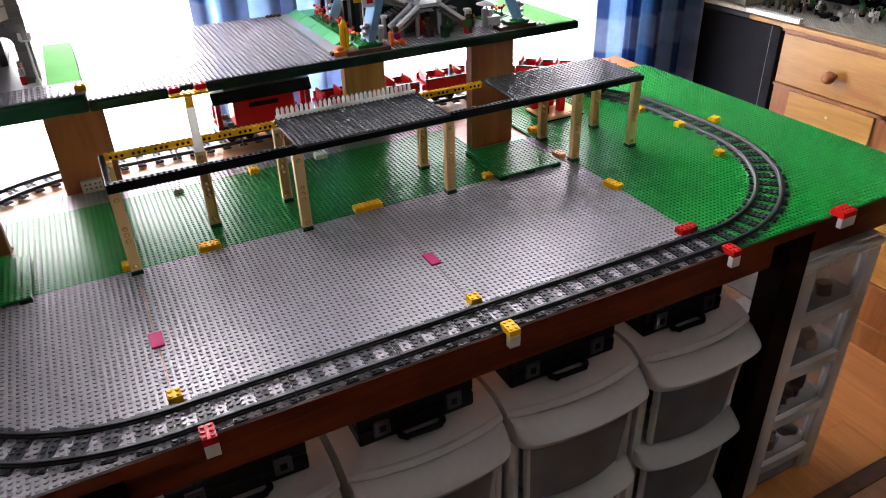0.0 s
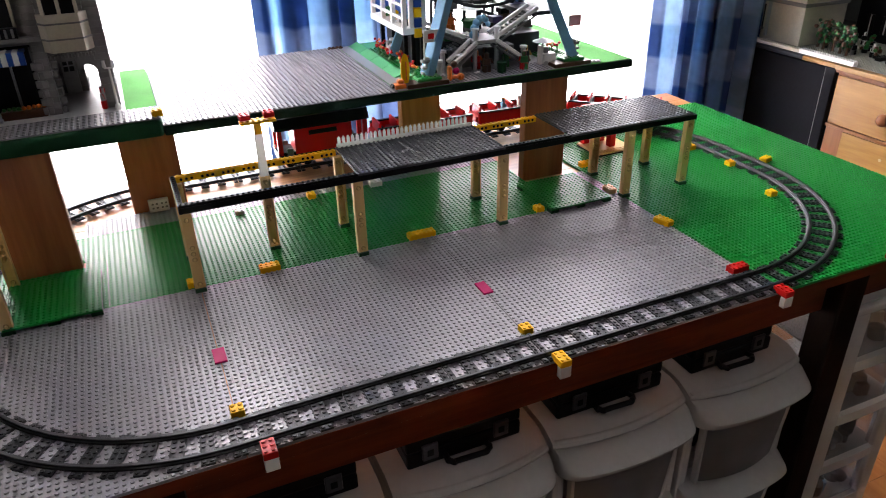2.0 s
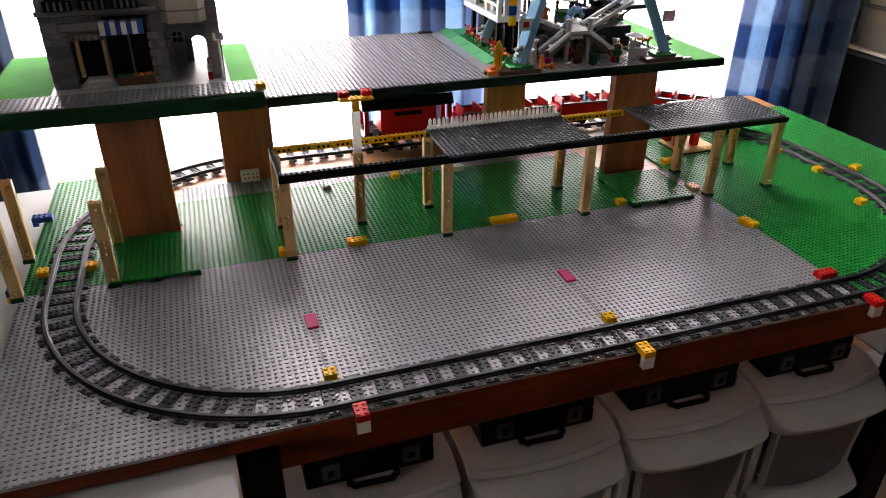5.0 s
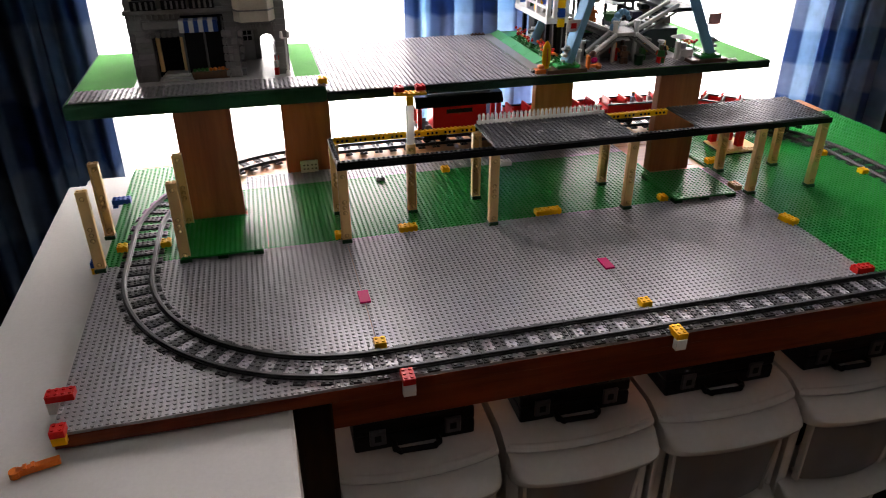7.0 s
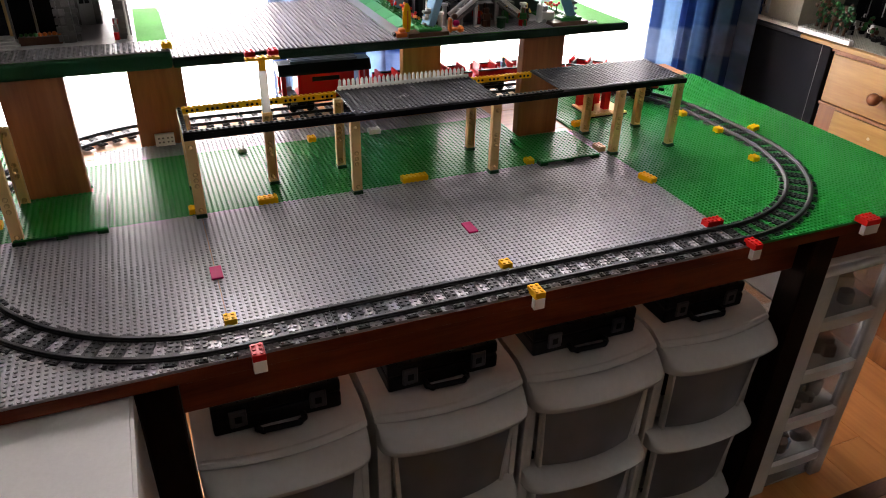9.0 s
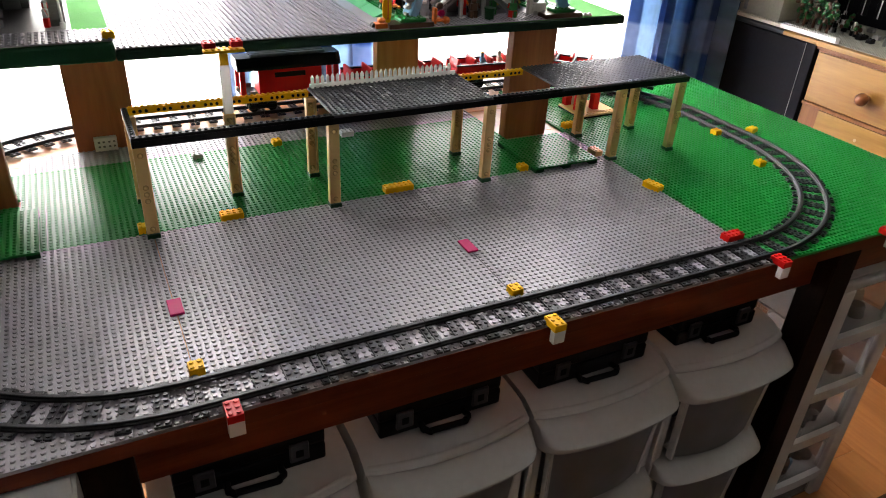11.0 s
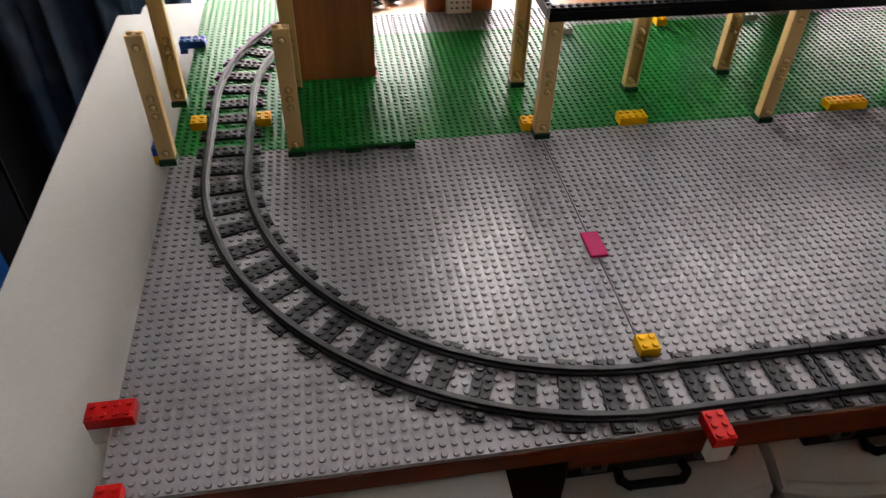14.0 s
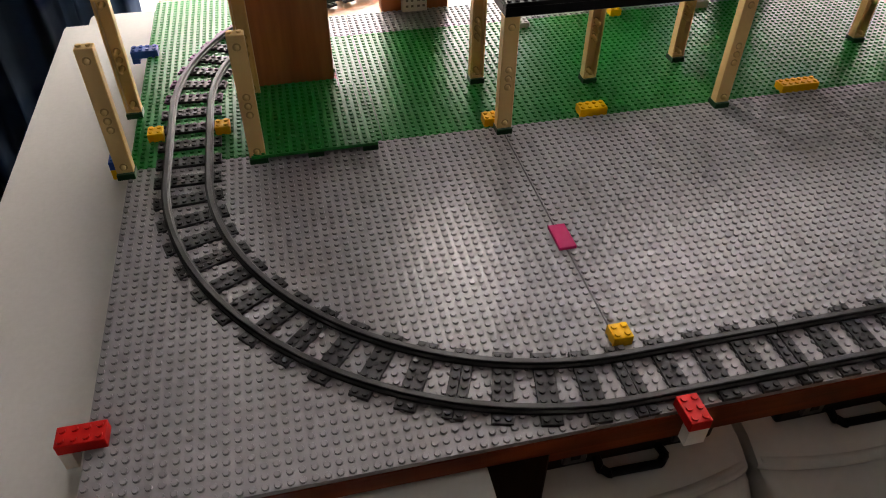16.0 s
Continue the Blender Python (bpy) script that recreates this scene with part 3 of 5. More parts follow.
mast = thing("shelf_prop", "tall tan and white post propping the shelf edge", "toy post")
post(mast, 16.3, 9.5, True)
part("white_column", box(B(), 15.5, 17.1, 8.9, 10.1, 16.3, 25, .08), "milky", mast)
part("yellow_head", box(B(), 15.6, 17, 8.8, 10.2, 25, 27.0, .06), "yellow", mast)
bm = box(B(), 13.2, 20, 9.0, 11, 27.0, 27.5, .04)
studs(bm, 13.3, 9, 6, 2, 27.5)
part("yellow_plate", bm, "yellow", mast)
for x in (13.3, 17.9):
    bm = box(B(), x, x + 2, 9.6, 11.6, 27.75, 28.7, .05)
    studs(bm, x, 9.6, 2, 2, 28.7)
    part("red_brick", bm, "red", mast)

gate = thing("tunnel_posts", "four tan posts standing either side of the track", "toy gate")
for x, y in ((-48, -1), (-32.2, -1), (-48.2, 13.4), (-32.2, 14.2)):
    post(gate, x, y, y > 5, 17.0, True)

# ---- upper shelf ----
SB, ST, HT = 24.6, 26.7, 28.0
shelf = thing("upper_shelf", "raised shelf boards covered in green felt on wooden blocks", "shelf")
part("board", box(B(), -52.2, -.01, 17, 60.6, SB, HT - .15, .9, 4), "feltshade", shelf, "felt-wrapped thick board", smooth=True)
part("board", box(B(), .01, 109.2, 17, 64, SB, ST - .1, .5, 2), "feltdeepshade", shelf, "felt-wrapped thin board, edge coloured for shade")
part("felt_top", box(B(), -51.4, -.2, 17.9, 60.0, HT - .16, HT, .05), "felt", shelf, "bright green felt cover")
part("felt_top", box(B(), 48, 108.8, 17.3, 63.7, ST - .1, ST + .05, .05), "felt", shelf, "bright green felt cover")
for x, y, w, m in ((-32, 18, 11.6, "pillar"), (-9.5, 41, 11.9, "pillar"), (80, 18, 11.4, "pillar"), (57.2, 41, 10.8, "litpillar")):
    solid("wooden_block", box(B(), x, x + w, y, y + 2.6, -.52, SB, .15), m, "upright block of brown wood holding the shelf", "wooden block", group="shelf blocks")
stud_field("baseplate", "grey", 0, 17.0, 48, 46, ST, ST + .2, "large grey studded baseplate on the raised shelf")
stud_field("baseplate", "grey", -51, 17.4, 51, 8, HT + .02, HT + .3, "strip of grey studded plates along the shelf front")

# ---- loose bricks and tiles on the layout ----
for x in (0, 48):
    solid("tile", box(B(), x - 1, x + 1, -26, -22, .22, .62, .06), "pink", "flat magenta tile bridging the seam of two plates", "tile", group="magenta tiles")
    brick(2, 2, 1.2, "yellow", "yellow two by two brick beside the track", x + .3, -39, .02)
for x, n in ((13.4, 4), (45.6, 6)):
    brick(n, 2, 1.2, "yellow", "long yellow brick on the edge of the green plate", x, .8, .02)
brick(2, 2, 1.2, "yellow", "yellow brick beside the raised plate", 74.3, .8, .02)
brick(2, 4, 1.2, "yellow", "yellow brick joining grey and green plates", 95.2, -16.6, .02, 12)
brick(2, 2, 1.2, "yellow", "small yellow brick behind a tan post", -1.2, 1.2, .02)
brick(4, 2, 1.2, "yellow", "yellow brick on the green plate behind the platform", 99, 18.5, .02)
brick(2, 3, 1.2, "tan", "tan brick beside the tan post", 94.7, 2.5, .02)
brick(4, 2, 1.2, "red", "red brick on the plate edge beside the track", 94.8, -38.8, .02)
for x, y in ((130.6, 16), (131.5, 2.4), (126.8, -15.8), (-36.5, 6.8), (-45, 6.8)):
    brick(2, 2, 1.2, "yellow", "yellow brick against the sleepers", x, y, .02)
brick(3, 2, 1.2, "yellow", "yellow brick outside the curve of the track", 141.5, .4, .02, 15)
brick(2, 2, 1.0, "paleston", "pale grey stud brick on the green plate", 12.5, 29.5, .02)
brick(2, 2, 1.2, "yellow", "yellow brick on the green plate", 29.6, 30.8, .02)
brick(3, 2, 1.2, "white", "white brick on the back edge of the green plate", 45.8, 31, .02)
socket = thing("socket_brick", "white brick with two pairs of dark dots against the wooden block", "toy brick", (-4, 39.6, .02))
part("body", box(B(), -2.2, 2.2, -.6, .6, 0, 2.9, .1), "white", socket)
for x in (-1.3, -.4, .7, 1.6):
    for z in (1.0, 2.0):
        part("dot", box(B(), x - .22, x + .22, -.68, -.58, z - .2, z + .2, .04), "stone", socket)


def edge_marker(x, y, rz, top, low, label, n=2, m=3, under=2.1):
    """A brick gripping the table edge with a pale brick hanging under it."""
    t = thing("edge_brick", label, "toy brick", (x, y, 0), rz, "edge bricks")
    bm = box(B(), -n / 2, n / 2, -m / 2, m / 2, .02, 1.2, .05)
    studs(bm, -n / 2, -m / 2, n, m, 1.2)
    part("upper_brick", bm, top, t)
    part("lower_brick", box(B(), -n / 2 + .02, n / 2 - .02, -m / 2, -m / 2 + 1.1, -under, .0, .05), low, t)
    return t


edge_marker(2.9, -48.7, 0, "red", "white", "red brick over a white brick clipped to the table edge")
edge_marker(49.3, -48.7, 0, "yellow", "white", "yellow brick over a white brick clipped to the table edge")
edge_marker(96.2, -48.7, 0, "red", "white", "red brick over a white brick clipped to the table edge")
edge_marker(126, -48.9, 0, "red", "white", "red brick over a white brick clipped to the green plate edge", 4, 3)
edge_marker(-48, -39.8, -90, "red", "white", "long red brick over a white brick on the desk side", 2, 4)
t = edge_marker(-46.8, -48.0, 0, "red", "yellow", "red and yellow bricks at the board corner", 2, 2, 1.3)
bm = box(B(), -5.6, 0, -.55, .55, -.5, .5, .12)
cyl(bm, (-5.6, 0, -.5), (-5.6, 0, .5), .8, n=12)
box(bm, -4.6, -4.1, -.55, .55, .5, .75, .05), box(bm, -3.6, -3.1, -.55, .55, .5, .75, .05)
solid("orange_hinge_toy", bm, "orange", "orange hinged toy piece lying on the white desk", "toy part", (-46.8, -50.2, -2.6), 14)
t = edge_marker(-49.2, 1.4, -90, "blue", "yellow", "blue brick over a yellow brick at the board edge", 2, 2, 1.4)
edge_marker(-48.2, 31.5, -90, "blue", "blue", "blue brick on the back edge of the green plate", 2, 4, .8)

# red kiosk on a tan plate, behind the platform
kiosk = thing("kiosk", "small red kiosk on a tan floor plate", "toy kiosk", (110.6, 26, 0))
bm = box(B(), -6, 6, -4, 6, .0, .45, .05)
part("base_plate", bm, "black", kiosk)
bm = box(B(), -5.9, 5.9, -3.9, 5.9, .45, .9, .05)
studs(bm, -5.9, -3.9, 11, 2, .9, 8)
part("floor_plate", bm, "tan", kiosk)
for x, y in ((-4, 0), (1, 0), (-4, 5), (1, 5)):
    part("column", box(B(), x - .9, x + .9, y - .9, y + .9, .9, 11, .06), "red", kiosk)
part("back_panel", box(B(), -3.1, .1, 4.4, 5, .9, 11, .05), "white", kiosk)
part("roof", box(B(), -5.5, 2.5, -1.5, 6, 11, 11.5, .05), "red", kiosk)


# ---- the train ----
def loop_at(s):
    """Place and heading at s studs along the railway loop."""
    x, y, h = -0.7, -44.0, 0.0
    for kind, length in (("s", 96.7), ("c", 20 * math.pi), ("s", 16), ("c", 20 * math.pi), ("s", 96.7), ("c", 20 * math.pi), ("s", 16), ("c", 20 * math.pi)):
        d = min(s, length)
        if kind == "s":
            x, y = x + d * math.cos(h), y + d * math.sin(h)
        else:
            a = d / 40
            lx, ly = 40 * math.sin(a), 40 - 40 * math.cos(a)
            x, y, h = x + lx * math.cos(h) - ly * math.sin(h), y + lx * math.sin(h) + ly * math.cos(h), h + a
        s -= d
        if s <= 0:
            break
    return x, y, h


def on_track(s):
    a, b = loop_at(s - 9), loop_at(s + 9)
    return (a[0] + b[0]) / 2, (a[1] + b[1]) / 2, math.degrees(math.atan2(b[1] - a[1], b[0] - a[0]))


def bogie(parent, x):
    b = part("bogie", box(B(), x - 3.6, x + 3.6, -2.2, 2.2, 2.0, 3.6, .2), "black", parent)
    for dx in (-2.2, 2.2):
        for sy in (-1, 1):
            part("wheel", cyl(B(), (x + dx, sy * 2.15, 2.35), (x + dx, sy * 2.7, 2.35), 1.2, n=16), "black", b)
    for sy in (-1, 1):
        part("side_frame", box(B(), x - 3.3, x + 3.3, sy * 2.9 - .25, sy * 2.9 + .25, 1.9, 2.9, .15), "black", b)
    return b


def wagon(s):
    x, y, h = on_track(s)
    w = thing("wagon", "open red toy wagon with rows of benches and black dividers", "toy wagon", (x, y, 0), h, "train")
    bogie(w, -8.5), bogie(w, 8.5)
    part("chassis", box(B(), -13.5, 13.5, -2.6, 2.6, 3.5, 4.3, .08), "black", w)
    part("floor", box(B(), -13.6, 13.6, -3.3, 3.3, 4.3, 4.9, .06), "red", w)
    for sy in (-1, 1):
        part("side_panel", box(B(), -13.8, 13.8, sy * 3.55 - .45, sy * 3.55 + .45, 4.3, 7.6, .08), "red", w)
        part("top_strip", box(B(), -13.8, 13.8, sy * 3.55 - .46, sy * 3.55 + .46, 7.61, 8.0, .05), "black", w)
    for i in range(6):
        cx = -12.4 + i * 4.95
        part("divider", box(B(), cx - .25, cx + .25, -3.1, 3.1, 4.9, 8.1, .06), "black", w)
        bm = box(B(), cx + .3, cx + 2.2, -3.05, 3.05, 4.9, 6.5, .1)
        box(bm, cx + .3, cx + 1.0, -3.05, 3.05, 6.5, 9.2, .15)
        part("bench", bm, "red", w)
    part("coupling", box(B(), -15.2, -13.5, -.5, .5, 2.6, 3.4, .1), "black", w)
    return w


def figure(x, y, z, h, torso, legs, head, label, seated=False):
    """A small plastic toy figure as one plain mesh."""
    bm = B()
    lz = .9 if seated else 1.6
    if seated:
        box(bm, -.95, .95, -1.6, .3, 0, .8, .1)
    else:
        box(bm, -.95, -.05, -.45, .45, 0, 1.6, .08), box(bm, .05, .95, -.45, .45, 0, 1.6, .08)
    nl = len(bm.faces)
    box(bm, -.85, .85, -.45, .45, lz, lz + 1.55, .15)
    cyl(bm, (-.95, 0, lz + 1.4), (-1.3, -.5, lz + .5), .26, n=8), cyl(bm, (.95, 0, lz + 1.4), (1.3, -.5, lz + .5), .26, n=8)
    nt = len(bm.faces)
    cyl(bm, (0, 0, lz + 1.6), (0, 0, lz + 2.55), .55, n=12), cyl(bm, (0, 0, lz + 2.55), (0, 0, lz + 2.8), .58, .4, 12)
    for i, f in enumerate(bm.faces):
        f.material_index = 0 if i < nl else 1 if i < nt else 2
    ob = solid("toy_figure", bm, legs, label, "toy figure", (x, y, z), h, "toy figures")
    ob.data.materials.append(M[torso]), ob.data.materials.append(M[head])
    return ob


LOCO = 295.9
lx_, ly_, lh_ = on_track(LOCO)
loco = thing("locomotive", "red toy locomotive with a long black roof", "toy locomotive", (lx_, ly_, 0), lh_, "train")
bogie(loco, -7), bogie(loco, 7)
part("chassis", box(B(), -12, 12, -2.9, 2.9, 3.4, 4.6, .1), "black", loco)
part("body", box(B(), -7.6, 7.6, -3.2, 3.2, 4.6, 11.2, .1), "red", loco)
for sy in (-1, 1):
    part("side_window", box(B(), -3.6, 3.8, sy * 3.2 - .05, sy * 3.2 + .05, 9.2, 10.4, .03), "black", loco)
for sx in (-1, 1):
    part("end_floor", box(B(), sx * 9.8 - 2.2, sx * 9.8 + 2.2, -3.2, 3.2, 4.6, 5.4, .05), "black", loco)
    for sy in (-1, 1):
        part("end_pillar", box(B(), sx * 11.3 - .6, sx * 11.3 + .6, sy * 2.7 - .5, sy * 2.7 + .5, 4.6, 11.2, .06), "red", loco)
        part("step", box(B(), sx * 9 - .8, sx * 9 + .8, sy * 3.2 - .3, sy * 3.2 + .3, 3.4, 6.4, .05), "stone", loco)
    part("lamp", cyl(B(), (sx * 11.9, 0, 6.3), (sx * 12.5, 0, 6.3), .6, n=12), "white", loco)
bm = B()
section = ((-3.5, 11.2), (3.5, 11.2), (3.5, 11.9), (2.3, 13.9), (-2.3, 13.9), (-3.5, 11.9))
rings = [[bm.verts.new((x, yy * k, zz)) for yy, zz in section] for x, k in ((-12.4, .92), (-11.4, 1), (11.4, 1), (12.4, .92))]
for a, b in zip(rings, rings[1:]):
    for i in range(6):
        bm.faces.new((a[i], b[i], b[(i + 1) % 6], a[(i + 1) % 6]))
bm.faces.new(rings[0]), bm.faces.new(rings[-1][::-1])
bmesh.ops.recalc_face_normals(bm, faces=bm.faces)
part("roof", bm, "black", loco)
for yy in (-1.4, 0, 1.4):
    bm = box(B(), -9, 9, yy - .35, yy + .35, 13.95, 14.5, .1)
    part("roof_rib", bm, "roof", loco)
cars = [LOCO - 28.5 - 30 * i for i in range(3)]
for s in cars:
    wagon(s)
wx, wy, wh = on_track(cars[1])
for d, torso, legs, head, label in ((-5.5, "leaf", "brown", "skin", "seated toy figure with green body"), (-.3, "white", "white", "white", "seated toy figure all in white"), (4.8, "ltblue", "brown", "skin", "seated toy figure with light blue body")):
    a = radians(wh)
    figure(wx + d * math.cos(a), wy + d * math.sin(a), 6.5, wh - 90, torso, legs, head, label, True)

# ---- grey town house on the shelf ----
HB = HT + .3


def courses(parent, x0, x1, y0, y1, z0, z1, material, label="", h=1.2):
    """A wall with a recessed core and one proud course of bricks after another."""
    core = part("wall", box(B(), x0 + .12, x1 - .12, y0 + .12, y1 - .12, z0, z1), material, parent, label)
    k, z = 0, z0
    while z < z1 - .3:
        d = .0 if k % 2 else .05
        part("course", box(B(), x0 + d, x1 - d, y0 + d, y1 - d, z, min(z + h - .1, z1)), material, core)
        z += h
        k += 1
    return core


house = thing("town_house", "dark grey toy town house with arched passage and shop", "toy building", (0, 2.2, 0))
part("base_plate", box(B(), -39.5, -6, 23.4, 57, HT + .01, HB, .05), "paleston", house)
courses(house, -39, -34.5, 27, 56, HB, 84, "stone")
courses(house, -34.5, -28.5, 30.5, 56, HB, 37.6, "darkwall", "dark recessed doorway")
courses(house, -34.5, -28.5, 27, 56, 37.6, 84, "stone")
courses(house, -19.6, -17.2, 26.6, 56, HB, 84, "stone")
courses(house, -28.5, -19.6, 28.2, 56, 41.5, 84, "stone")
part("shop_window", box(B(), -28.5, -19.6, 29, 29.4, HB, 41.5), "black", house, "dark shop glass")
for x in (-28.3, -24, -20):
    part("window_bar", box(B(), x - .2, x + .2, 28.4, 29, HB + 1, 41, .04), "stone", house)
part("planter", box(B(), -27.6, -19.8, 26.4, 28.4, HB, HB + 1.6, .1), "brown", house)
rnd = random.Random(7)
for i in range(9):
    bm = ball(B(), (-27 + i * .85, 27.3 + rnd.uniform(-.3, .3), HB + 1.9), rnd.uniform(.35, .55), 8)
    part("shrub", bm, "leaf" if i < 4 else rnd.choice(("orange", "red", "leaf")), house)
for i in range(8):
    x = -28.6 + i * .97
    part("awning_stripe", box(B(), x, x + 1.05, 25.2, 28.2, 40.6, 41.0, .04), "white" if i % 2 == 0 else "blue", house)
    part("awning_front", box(B(), x, x + 1.05, 24.9, 25.3, 38.6, 41.0, .05), "white" if i % 2 == 0 else "blue", house)
for i in range(3):
    part("step", box(B(), -34 + i * .5, -27.4 - i * .5, 25.2 + i, 30.4, HB, HB + .5 + i * .45, .05), "paleston", house)
for x in (-34.1, -29.2):
    part("pilaster", box(B(), x, x + .8, 29.4, 30.3, HB + 1.4, 37, .08), "tan", house)
part("cornice", box(B(), -39.3, -17.4, 26.1, 27.1, 42.3, 43.3, .15), "stone", house)
part("lintel", box(B(), -36, -27.6, 26.3, 27.1, 39.2, 41, .2), "stone", house)
for i in range(10):
    part("bracket", box(B(), -38.6 + i * 1.1, -38.1 + i * 1.1, 26.4, 27.1, 41.2, 42.2, .05), "stone", house)
for x0 in (-37, -31, -25.5):
    part("upper_window", box(B(), x0, x0 + 4.2, 26.7, 27.1, 45, 53, .05), "black", house)
    part("balcony", box(B(), x0 - .4, x0 + 4.6, 25.4, 26.9, 43.3, 45.2, .1), "black", house)
courses(house, -17.2, -12.3, 42, 56, HB, 38.2, "stone")
courses(house, -9.35, -6.6, 26.6, 56, HB, 84, "stone")
courses(house, -17.2, -9.35, 26.6, 56, 39.6, 84, "stone")
bm = B()
arc = [(-11.0 + 1.65 * math.cos(a), 35.4 + 1.7 * math.sin(a)) for a in (math.pi * i / 12 for i in range(13))]
pts = [(-9.35, 39.6), (-12.65, 39.6)] + arc[::-1]
fr = [bm.verts.new((x, 27, z)) for x, z in pts]
bk = [bm.verts.new((x, 56, z)) for x, z in pts]
bm.faces.new(fr), bm.faces.new(bk[::-1])
for i in range(len(pts)):
    bm.faces.new((fr[i], bk[i], bk[(i + 1) % len(pts)], fr[(i + 1) % len(pts)]))
bmesh.ops.recalc_face_normals(bm, faces=bm.faces)
part("arch", bm, "stone", house)
part("wall", box(B(), -17.2, -12.7, 27, 31, 38.0, 39.6), "stone", house)
part("passage_ceiling", box(B(), -17.2, -12.7, 31, 42, 38.2, 39.5), "stone", house)
door = part("door", box(B(), -16.6, -13.7, 41.5, 41.95, HB, 36.0, .05), "paleston", house, "pale door with small panes")
for i in range(2):
    for j in range(2):
        part("pane", box(B(), -16.2 + i * 1.1, -15.3 + i * 1.1, 41.42, 41.5, 32.9 + j * 1.3, 33.9 + j * 1.3), "black", door)
prof = ((-17.4, 26.6), (-16, 24.4), (-10.2, 24.4), (-8.8, 26.6))
for z0, z1, g in ((40.2, 42.4, 0), (42.4, 42.7, .15), (42.7, 45.2, 0), (45.2, 45.5, .15), (45.5, 47.0, 0), (52, 54, 0)):
    bm = B()
    lo = [bm.verts.new((x + (g if x > -13 else -g), y - g, z0)) for x, y in prof]
    hi = [bm.verts.new((x + (g if x > -13 else -g), y - g, z1)) for x, y in prof]
    bm.faces.new(lo[::-1]), bm.faces.new(hi)
    for i in range(4):
        bm.faces.new((lo[i], lo[(i + 1) % 4], hi[(i + 1) % 4], hi[i]))
    bmesh.ops.recalc_face_normals(bm, faces=bm.faces)
    part("bay_band", bm, "stone" if g else "bay", house, "" if g else "pale sand bay window")
part("bay_glass", box(B(), -15.6, -10.6, 24.8, 26.5, 47, 52), "black", house)
for x in (-16, -13.2, -10.3):
    part("bay_post", box(B(), x - .3, x + .3, 24.4, 25.2, 47, 52, .05), "bay", house)
for x in (-38.8, -20.4, -19.4, -17.0):
    for k in range(6):
        part("quoin", box(B(), x, x + (1.1 if k % 2 else .8), 26.3, 26.95, HB + .3 + k * 1.7, HB + 1.6 + k * 1.7, .08), "stone", house)
for i in range(7):
    part("keystone", box(B(), -35.6 + i * 1.1, -34.8 + i * 1.1, 26.1, 26.9, 37.6, 39.0 - .12 * abs(i - 3) ** 1.5, .08), "stone", house)
for x0 in (-37, -31, -25.5):
    for dx in (-.5, 4.2):
        part("shutter_trim", box(B(), x0 + dx, x0 + dx + .5, 26.3, 26.9, 45, 53, .05), "bay", house)
    for k in range(4):
        part("baluster", cyl(B(), (x0 + .6 + k * 1.1, 25.3, 43.5), (x0 + .6 + k * 1.1, 25.3, 45), .22, n=8), "stone", house)
for i in range(14):
    part("dentil", box(B(), -17 + i * .6, -16.7 + i * .6, 26.2, 26.7, 38.8, 39.5, .04), "stone", house)
lamp = thing("toy_lamp_post", "white toy street lamp beside the house", "toy lamp post", (-7.2, 27.4, HB))
part("pole", cyl(B(), (0, 0, 0), (0, 0, 8.0), .26, .18), "white", lamp)
part("foot", cyl(B(), (0, 0, 0), (0, 0, 1), .6, .4), "white", lamp)
bm = box(B(), -.9, .9, -.15, .15, 7.9, 8.2, .05)
part("arm", bm, "white", lamp)
for x in (-.8, .8):
    part("lantern", cyl(B(), (x, 0, 8.2), (x, 0, 9.5), .38, .28), "white", lamp)
figure(-9.4, 29.0, HB, 70, "paleston", "red", "stone", "small toy figure by the passage")
brick(2, 2, 1.2, "yellow", "yellow brick on the shelf edge", -.6, 19.0, HT + .3)

solid("backdrop", box(B(), -400, 620, 178, 180, FZ - 40, CZ + 120), "daylight", "white overcast daylight outside", "backdrop", kind="structure")

# ---- fairground on the shelf ----
G = ST + .2
fair = thing("fairground_base", "fairground base of grey, brown and green plates", "toy base")
bm = box(B(), 48.2, 97, 17.2, 63, ST + .06, G, .04)
studs(bm, 60, 17.4, 28, 7, G, 8)
part("grey_plate", bm, "grey", fair)
bm = box(B(), 53.4, 59, 21, 62.5, G, G + .5, .05)
studs(bm, 54.2, 21.2, 5, 34, G + .5, 6)
part("green_border", bm, "green", fair)


def wedge(x0, x1, y0, y1, z0, z1):
    bm = B()
    vs = [bm.verts.new(c) for c in ((x0, y0, z0), (x0, y1, z0), (x1, y1, z1), (x1, y0, z1), (x1, y1, z0), (x1, y0, z0))]
    for f in ((0, 3, 2, 1), (0, 5, 3), (1, 2, 4), (3, 5, 4, 2), (0, 1, 4, 5)):
        bm.faces.new([vs[k] for k in f])
    return bm


for i in range(4):
    part("green_slope", wedge(51.0, 53.4, 27.5 + i * 8.8, 36.1 + i * 8.8, G + .02, G + 1.0), "palegreen", fair)
part("green_slope", wedge(50.6, 53, 21.2, 23.6, G + .95, G + 1.9), "palegreen", fair)
for x0 in (50.3, 87.2):
    part("brown_foot", box(B(), x0, x0 + 9.8, 17.3, 21, G, G + .9, .05), "brown", fair)
    bm = box(B(), x0 + 2.6, x0 + 8.4, 17.8, 21.4, G + .9, G + 1.7, .25)
    studs(bm, x0 + 3.4, 18, 4, 2, G + 1.7, 8)
    part("green_foot", bm, "green", fair)
bm = box(B(), 89, 97, 21.5, 62.5, G, G + .5, .05)
studs(bm, 89.2, 21.6, 7, 20, G + .5, 6)
part("right_border", bm, "green", fair)


